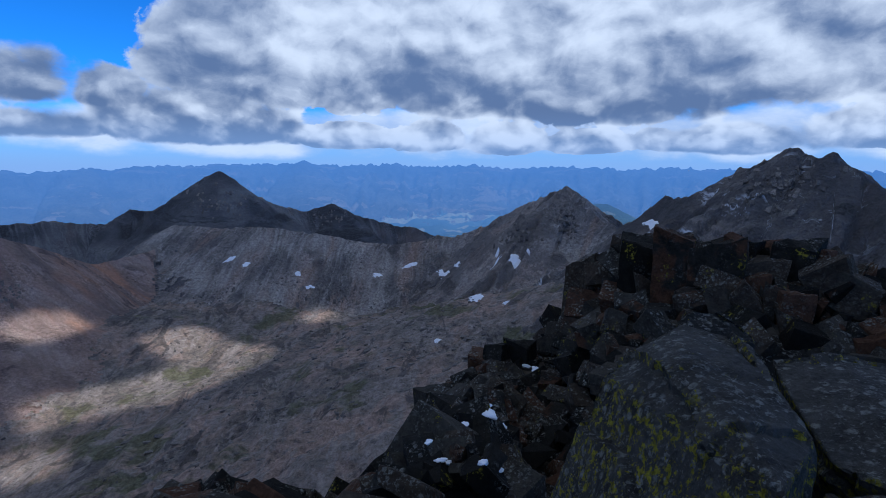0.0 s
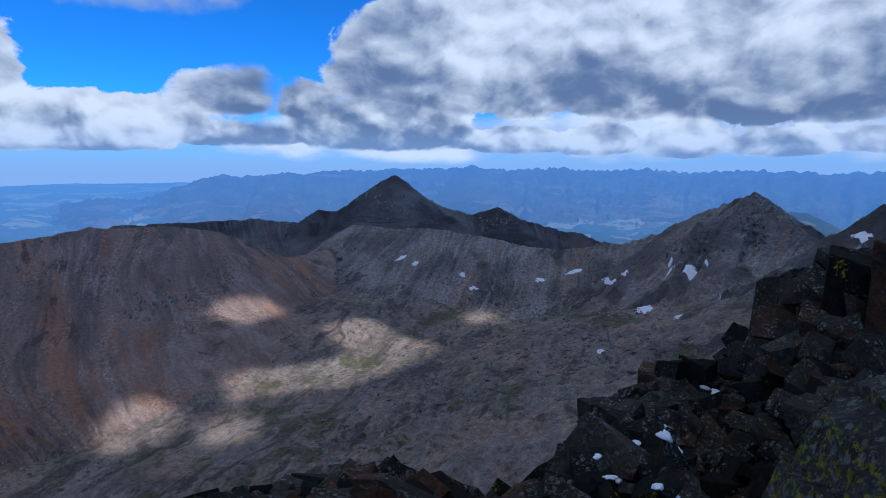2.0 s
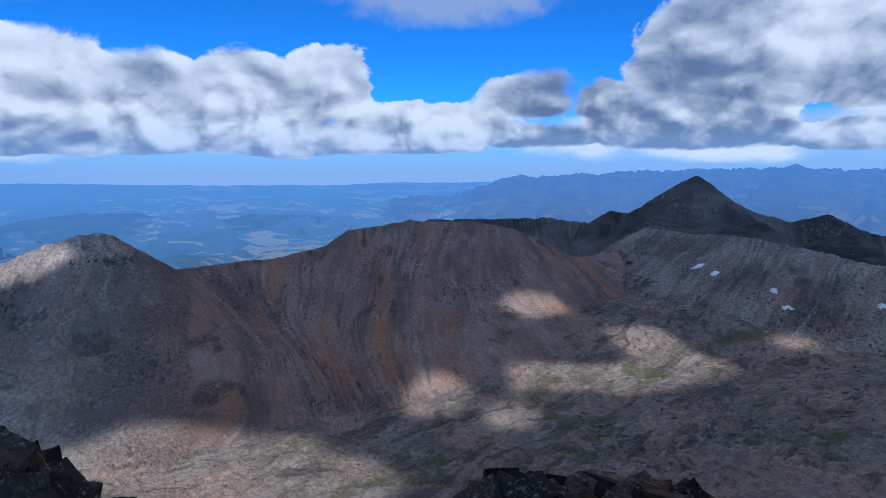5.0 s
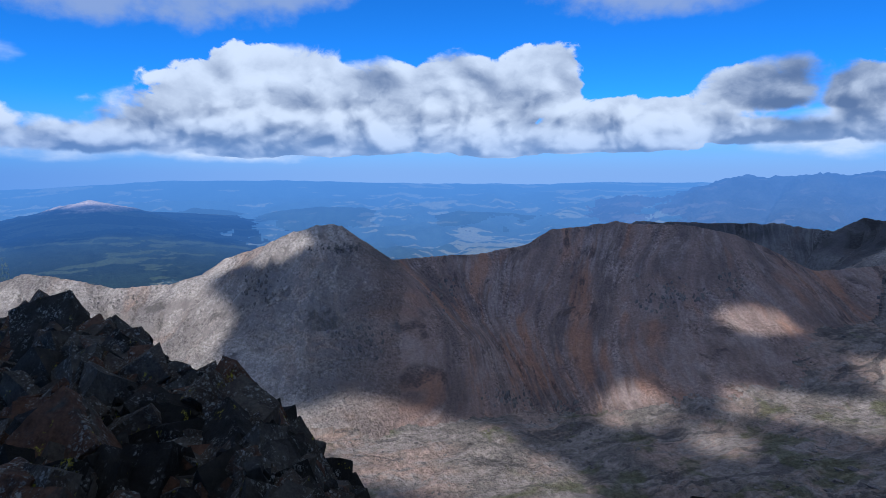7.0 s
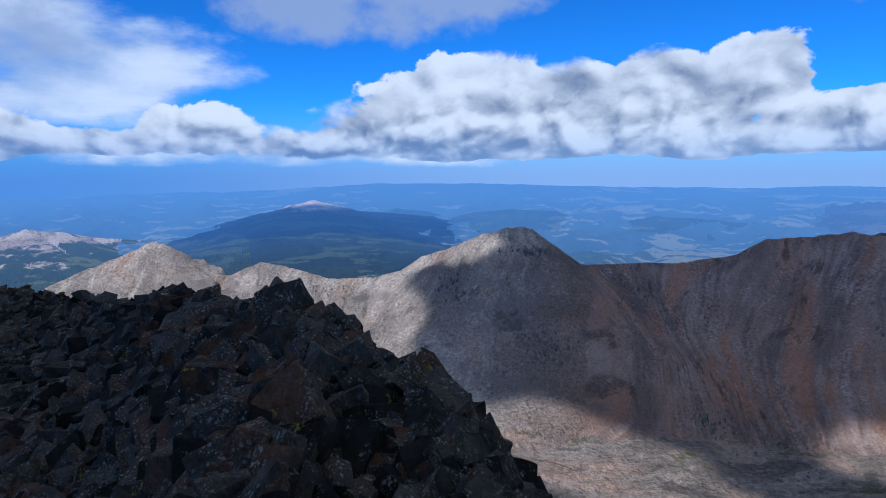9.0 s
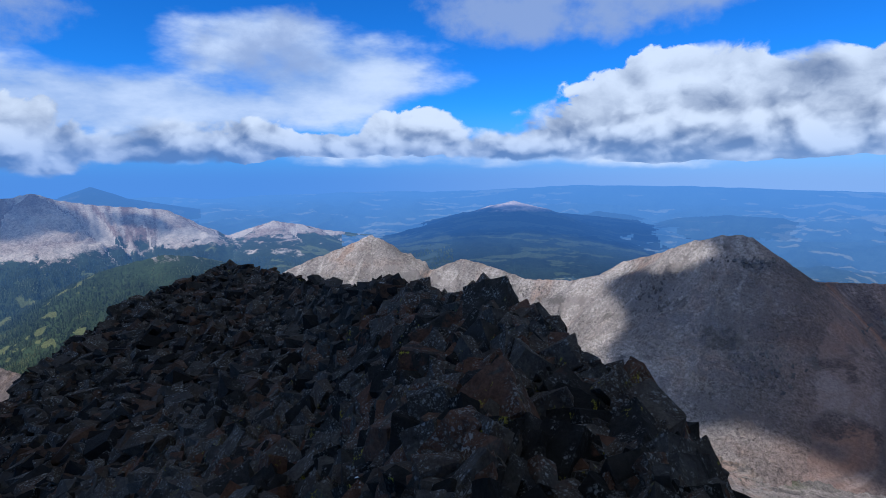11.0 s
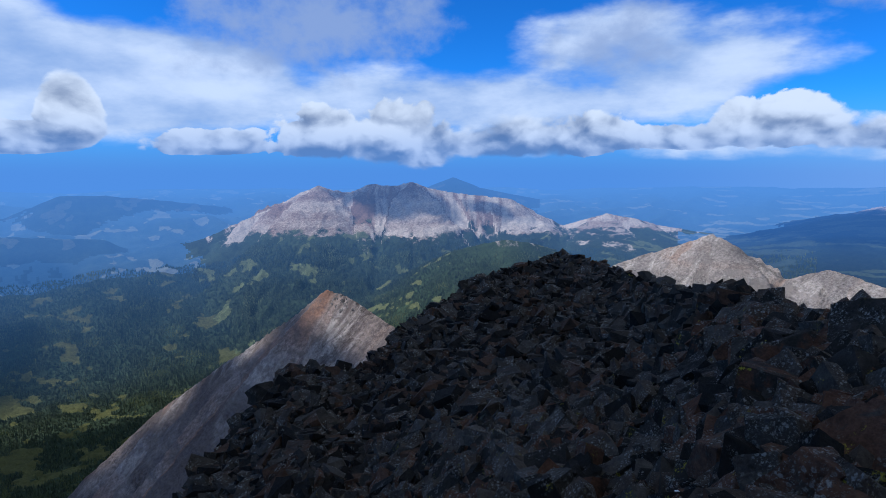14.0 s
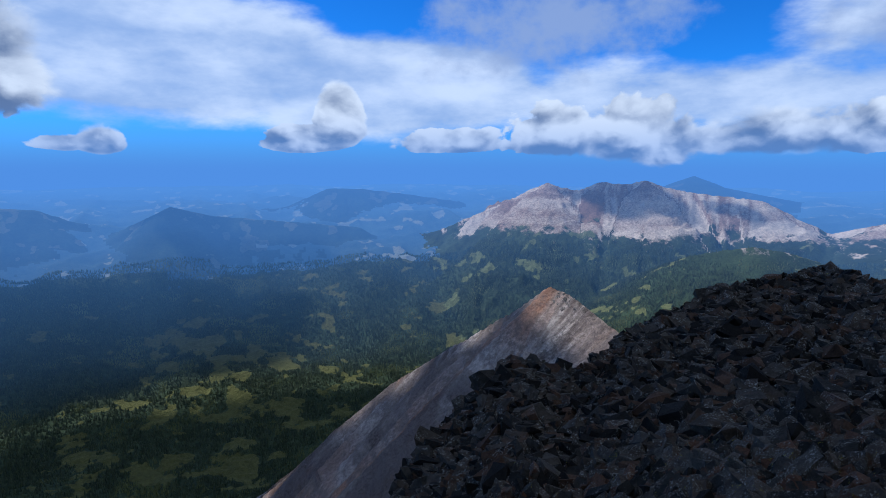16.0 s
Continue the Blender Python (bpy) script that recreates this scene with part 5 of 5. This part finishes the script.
boulder("boulder", "rounded grey boulder on top of a lichen boulder",
        [eye(-20.6, -14.2, 4.6), eye(-22.0, -12.9, 4.7), eye(-24.2, -12.9, 4.8), eye(-26, -14.0, 4.6), eye(-27.6, -15.1, 4.5), eye(-27.4, -18, 4.3), eye(-24, -17.2, 4.2), eye(-21, -15.8, 4.3),
         eye(-22, -17, 5.2), eye(-27, -17, 5.2)], MAT_ROCK_LICHEN, 2, 0.02)
boulder("slab", "cracked dark slab with pale lichen",
        [eye(-28.5, -16.4, 4.5), eye(-33, -15.2, 4.6), eye(-39, -15.0, 4.7), eye(-44, -18, 4.4), eye(-34.0, -24.0, 3.2), eye(-44, -25, 3.0), eye(-30, -19, 3.9), eye(-32, -30, 3.9), eye(-44, -34, 3.4), eye(-36, -17.6, 4.0)], MAT_ROCK_LICHEN, 3)
boulder("slab", "dark flat slab low on the summit",
        [eye(-33.5, -26.2, 2.9), eye(-38, -24.5, 3.0), eye(-46, -26, 2.8), eye(-35, -31, 2.3), eye(-46, -36, 2.0), eye(-36, -40, 2.3), eye(-46, -44, 2.2), eye(-39, -34, 3.2)], MAT_ROCK_LICHEN, 4)


# ---------- outcrops and fallen blocks on the mountains ----------
def outcrop_material():
    m, n, bsdf = material("outcrop_rock")
    geo = n.add("ShaderNodeNewGeometry")
    f = n.noise(geo.outputs["Position"], 0.35, 6.0, 0.7)
    col = n.mix(geo.outputs["Random Per Island"], (0.075, 0.066, 0.06), (0.19, 0.165, 0.145))
    k = n.span(f, 0.35, 0.65, 0.6, 1.4, smooth=False)
    n.put(bsdf.inputs["Base Color"], n.mix(1.0, col, n.xyz(k, k, k), "MULTIPLY"))
    bsdf.inputs["Roughness"].default_value = 0.95
    bump(n, bsdf, f, 0.8, 3.0)
    return m


MAT_OUTCROP = outcrop_material()


def blocks_on_land(az, r, size, tall):
    """Blocks that sit in the land at headings az, distances r."""
    x, y = -np.sin(az * D2R) * r, np.cos(az * D2R) * r
    z = land_z(x, y)
    out = []
    for a, b, c, sz, h in zip(x, y, z, size, tall):
        q = Euler((RNG.gauss(0, 0.3), RNG.gauss(0, 0.3), RNG.uniform(0, 6.28)))
        out.append((RNG.choice(SMALL), Matrix.LocRotScale((a, b, c), q, (sz, sz, sz * h))))
    return out


def fallen_blocks():
    az = np.array([RNG.uniform(-16, 82) for _ in range(7000)])
    r = np.array([math.sqrt(RNG.uniform(900 ** 2, 2150 ** 2)) for _ in range(7000)])
    clump = fbm(-np.sin(az * D2R) * r / 130, np.cos(az * D2R) * r / 130, 4, 820, 0.6)
    i = np.clip(((az + 42) / 0.2).round().astype(int), 0, 1244)
    j = np.clip(np.searchsorted(LAND[1], r), 0, len(LAND[1]) - 1)
    calm = [0] + [k + 1 for k, v in enumerate(RIDGES) if v.name in ("moraine", "headwall")]
    keep = (clump > 0.47) & (LAND[2][i, j] < -330) & np.isin(LAND[3][i, j], calm)
    az, r = az[keep], r[keep]
    items = blocks_on_land(az, r, [RNG.choice((2.5, 3, 4, 5, 8)) * RNG.uniform(0.7, 1.3) for _ in az], [RNG.uniform(0.8, 1.6) for _ in az])
    join_stones("fallen_blocks", items, MAT_OUTCROP, "grey fallen blocks strewn over the basin floor")


fallen_blocks()


def outcrop(owner, az, el, wide, tall, count, size=9.0, label=""):
    """Ribs of dark bare rock that stand out of a scree slope, part of the mountain; wide and tall in degrees."""
    a = np.array([RNG.gauss(az, wide * 0.45) for _ in range(count)])
    e = np.array([RNG.gauss(el, tall * 0.45) for _ in range(count)])
    r = np.array([land_at(*k) for k in zip(a, e)])
    x, y = -np.sin(a * D2R) * r, np.cos(a * D2R) * r
    z = land_z(x, y)
    seen = np.abs(np.degrees(np.arctan2(z, r)) - e) < 0.4
    items = []
    for px, py, pz, h in zip(x[seen], y[seen], z[seen], a[seen]):
        k = size * RNG.choice((0.5, 0.7, 1.0, 1.5))
        fall = Euler((radians(RNG.gauss(34, 8)), RNG.gauss(0, 0.2), h * D2R + RNG.gauss(0, 0.25)))       # long side down the slope
        items.append((RNG.choice(SMALL), Matrix.LocRotScale((px, py, pz), fall, (k * 0.6, k * RNG.uniform(1.2, 2.4), k * RNG.uniform(0.6, 1.0)))))
    vs, fs, n = [], [], 0
    for me, m in items:
        v, f = RAW[me.name]
        M = np.array(m)
        vs.append(v @ M[:3, :3].T + M[:3, 3]), fs.append(f + n)
        n += len(v)
    me = grid_mesh("outcrop", np.concatenate(vs), np.concatenate(fs), smooth=False)
    me.materials.append(MAT_OUTCROP)
    ob = new("outcrop", me)
    ob.parent = scene.objects[owner]
    tagged(ob, label or "dark ribs of bare rock in the scree", kind="stuff")


for row in [("brown_ridge", 44.2, -12.0, 3.4, 1.8, 90, 9), ("brown_ridge", 39.4, -10.2, 1.6, 1.3, 40, 8), ("brown_ridge", 66.6, -12.6, 2.6, 2.6, 60, 8), ("brown_ridge", 59.6, -22.5, 2.2, 1.0, 60, 8),
            ("brown_ridge", 53.7, -23.0, 1.5, 0.9, 40, 7), ("pale_peak", 74.6, -16.5, 3.0, 2.2, 90, 8), ("pale_peak", 76.6, -8.0, 3.2, 0.6, 60, 9), ("pale_peak", 84.5, -11.5, 2.2, 1.6, 60, 8),
            ("pale_ridge", 97, -11.6, 2.6, 0.8, 40, 7), ("headwall", 24.5, -12.5, 2.2, 1.2, 60, 8), ("headwall", 13.5, -12.4, 3.2, 1.6, 130, 9), ("grey_peak", -10.2, -5.0, 1.6, 2.2, 110, 10),
            ("grey_peak", -5.5, -7.0, 2.6, 1.0, 60, 9), ("snowy_peak", -28, -2.0, 4.0, 2.2, 120, 9), ("pyramid_peak", 23, -3.6, 3.0, 1.6, 80, 10), ("pyramid_peak", 12.8, -5.2, 1.6, 0.9, 40, 9),
            ("tan_spur", 147.5, -13.6, 1.2, 1.0, 40, 4)]:
    outcrop(*row)


def ledges():
    """Long low ribs of ice-worn rock that run along the moraine, each one a part of it."""
    made = 0
    along = Vector((0.86, 0.5))
    while made < 260:
        az, r = RNG.uniform(-6, 34), math.sqrt(RNG.uniform(800 ** 2, 1560 ** 2))
        x, y = -math.sin(az * D2R) * r, math.cos(az * D2R) * r
        if fbm(np.array([x / 150]), np.array([y / 150]), 3, 830)[0] < 0.47:
            continue
        size = RNG.choice((9, 13, 18, 26)) * RNG.uniform(0.8, 1.2)
        q = Euler((RNG.gauss(0, 0.12), RNG.gauss(0, 0.12), math.atan2(along.y, along.x) + RNG.gauss(0, 0.22)))
        ob = new("ledge", LEDGES[made % len(LEDGES)])
        ob.parent = scene.objects["moraine"]
        ob.matrix_basis = Matrix.LocRotScale((x, y, float(land_z(np.array([x]), np.array([y]))[0]) - size * 0.05), q, (size, size * 0.55, size * 0.45))
        made += 1


LEDGES = [block_mesh("ledge", RNG, (1.0, RNG.uniform(0.4, 0.8), RNG.uniform(0.3, 0.6)), 2, 0.18) for _ in range(10)]
for me in LEDGES:
    me.materials.append(MAT_OUTCROP)
ledges()


# ---------- snow ----------
def snow_field(az, el, wide, tall, lean=0.0, seed=1):
    """A patch of old snow that lies on the land; wide and tall in degrees as seen from the summit."""
    g = np.linspace(-1.25, 1.25, 26)
    U, V = np.meshgrid(g, g, indexing="ij")
    r0 = land_at(az, el)
    r1 = land_at(az, el + tall)
    A = az - (U * wide + V * lean)
    R = r0 + V * min(max(abs(r1 - r0), 8.0), 34.0)
    x, y = -np.sin(A * D2R) * R, np.cos(A * D2R) * R
    q = np.hypot(U, V) + (fbm(U * 1.6 + seed * 9, V * 1.6, 4, seed, 0.6) - 0.5) * 1.5
    z = land_z(x, y) + 4.0 * (1.05 - q)
    idx = np.arange(x.size).reshape(x.shape)
    keep = q[:-1, :-1] < 0.95
    quads = np.stack([idx[:-1, :-1], idx[1:, :-1], idx[1:, 1:], idx[:-1, 1:]], -1)[keep][:, ::-1]
    if len(quads):
        used, inv = np.unique(quads, return_inverse=True)
        me = grid_mesh("snow_patch", np.stack([x, y, z], -1).reshape(-1, 3)[used], inv.reshape(-1, 4))
        me.materials.append(MAT_SNOW)
        tagged(new("snow_patch", me), "white patch of old snow on grey scree", "snow", "snow patches in the cirque")


for k, p in enumerate([(8.45, -10.9, .45, .22, 0), (5.1, -10.1, .8, .3, -.3), (1.8, -10.9, .35, .8, -.55), (0.4, -9.9, .3, .4, -.35), (-5.3, -9.2, .7, .4, -.2), (-6.7, -8.6, .15, .3, -.2), (-3.5, -9.6, .45, .17, 0),
                       (-3.6, -8.9, .2, .15, 0), (-1.5, -13.0, .75, .16, 0), (22.4, -8.9, .5, .12, .1), (20.9, -9.4, .4, .1, 0), (16.2, -10.6, .3, .2, 0), (-4.6, -13.6, .35, .1, 0), (15, -12, .5, .1, 0),
                       (2.3, -17.4, .4, .1, 0), (-18.0, -5.3, .6, .35, -.45), (6.5, -29.6, 1.5, .5, -.5)]):
    snow_field(*p, seed=k + 1)


def snow_lump(size, seed, at):
    rng = random.Random(seed)
    bm = bmesh.new()
    bmesh.ops.create_icosphere(bm, subdivisions=3, radius=1.0)
    for v in bm.verts:
        k = 1 + 0.5 * noise.fractal(v.co * 1.3 + Vector((seed * 5.0, 0, 0)), 0.8, 2.0, 3)
        v.co = Vector((v.co.x * size * k, v.co.y * size * 0.7 * k, v.co.z * size * 0.3 * k))
    me = bpy.data.meshes.new("snow_patch")
    bm.to_mesh(me)
    bm.free()
    for p in me.polygons:
        p.use_smooth = True
    me.materials.append(MAT_SNOW)
    ob = new("snow_patch", me)
    ob.matrix_basis = pose(*at, rng.uniform(-15, 15), rng.uniform(-15, 15), rng.uniform(0, 360))
    tagged(ob, "small lump of snow between dark rocks", "snow", "snow between the rocks")


def top_of(names):
    """A search tree of the stones' upper sides."""
    vs, fs, k = [], [], 0
    for ob in scene.objects:
        if ob.type == "MESH" and ob.name.split(".")[0] in names and not ob.parent:
            v, f = arrays(ob.data)
            vs += [Vector(c) for c in v]
            fs += [[int(q) + k for q in t] for t in f]
            k += len(v)
    return BVHTree.FromPolygons(vs, fs)


STONES = top_of(("rubble",))
for k, (x, y, size) in enumerate([(1.5, 10.9, .13), (.31, 6.76, .09), (.16, 5.7, .08), (.36, 6.45, .10), (.31, 5.3, .08), (-.17, 5.06, .06), (-.1, 5.15, .06), (.71, 7.7, .08), (.22, 4.9, .06),
                                  (.38, 5.25, .06), (1.33, 11.2, .09), (-.3, 5.3, .05), (.05, 6.1, .07), (.55, 7.1, .08)]):
    hit = STONES.ray_cast(Vector((x, y, 1.0)), Vector((0, 0, -1)))[0]
    if hit:
        snow_lump(size, k + 1, hit)


def top_near(names, x, y, span=0.7):
    vs, fs, k = [], [], 0
    for ob in scene.objects:
        if ob.type == "MESH" and ob.name.split(".")[0] in names and not ob.parent:
            v, f = arrays(ob.data)
            f = f[np.hypot(v[f[:, 0], 0] - x, v[f[:, 0], 1] - y) < span]
            used, inv = np.unique(f, return_inverse=True)
            vs += [Vector(c) for c in v[used]]
            fs += [[int(q) + k for q in t] for t in inv.reshape(-1, 3)]
            k += len(used)
    return BVHTree.FromPolygons(vs, fs) if fs else None


for k, (x, y) in enumerate([(-9.35, -6.21), (-7.6, -3.76)]):
    tree = top_near(("talus",), x, y)
    hit = tree.ray_cast(Vector((x, y, 2.0)), Vector((0, 0, -1)))[0] if tree else None
    if hit:
        snow_lump(0.05, 40 + k, hit)


# ---------- forest ----------
def tree_material(name, far):
    m, n, bsdf = material(name)
    geo = n.add("ShaderNodeNewGeometry")
    rnd = geo.outputs["Random Per Island"]
    col = n.mix(rnd, (0.015, 0.028, 0.012), (0.046, 0.064, 0.024))
    col = n.mix(n.span(n.noise(geo.outputs["Position"], 0.006, 3.0), 0.55, 0.65), col, (0.085, 0.10, 0.03))
    n.put(bsdf.inputs["Base Color"], col)
    bsdf.inputs["Roughness"].default_value = 0.9
    # far trees carry the same haze, painted on as blue emission
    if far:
        painted_haze(m, n, bsdf, geo.outputs["Position"], (0.09, 0.24, 0.53), 0.68)
    return m


def make_forest():
    a, r, z, zone, meadow = LAND
    rng = np.random.default_rng(5)
    count = 150000
    az = rng.uniform(104, 206, count)
    R = np.sqrt(rng.uniform(1400.0 ** 2, 3350.0 ** 2, count))
    i = np.clip(((az + 42) / 0.2).round().astype(int), 0, 1244)
    j = np.clip(np.searchsorted(r, R), 0, len(r) - 1)
    bare = [k + 1 for k, v in enumerate(RIDGES) if v.name in ("tan_spur", "pale_ridge", "pale_peak")]
    ok = ~np.isin(zone[i, j], bare) & (zone[i, j] != 0) & (z[i, j] < -440 + rng.normal(0, 25, count)) & (meadow[i, j] + rng.normal(0, 0.006, count) < 0.541)
    az, R = az[ok], R[ok]
    x, y = -np.sin(az * D2R) * R, np.cos(az * D2R) * R
    ground = land_z(x, y)
    for far, name, text in ((False, "forest", "dense dark green conifer forest with gaps"), (True, "forest_backdrop", "far conifer woods on hazy slopes")):
        k = (R > 2150) == far
        X, Y, G, count = x[k], y[k], ground[k], int(k.sum())
        h = rng.uniform(7, 14, count) * (0.75 + 0.5 * fbm(X / 120, Y / 120, 3, 66))
        w = h * rng.uniform(0.18, 0.28, count)
        base = np.stack([X, Y, G - 1], -1)
        ang = rng.uniform(0, 6.28, count)
        vs = []
        for c in range(5):
            t = ang + c * 2 * np.pi / 5
            wob = rng.uniform(0.75, 1.2, count)
            vs.append(base + np.stack([np.cos(t) * w * wob, np.sin(t) * w * wob, h * 0.06], -1))
        vs.append(base + np.stack([0 * X, 0 * X, h], -1))
        V = np.stack(vs, 1)
        off = np.arange(count)[:, None, None] * 6
        tri = np.array([[c, (c + 1) % 5, 5] for c in range(5)])[None]
        me = grid_mesh(name, V.reshape(-1, 3), (tri + off).reshape(-1, 3), smooth=False)
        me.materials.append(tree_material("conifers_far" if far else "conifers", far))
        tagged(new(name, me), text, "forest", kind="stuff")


make_forest()
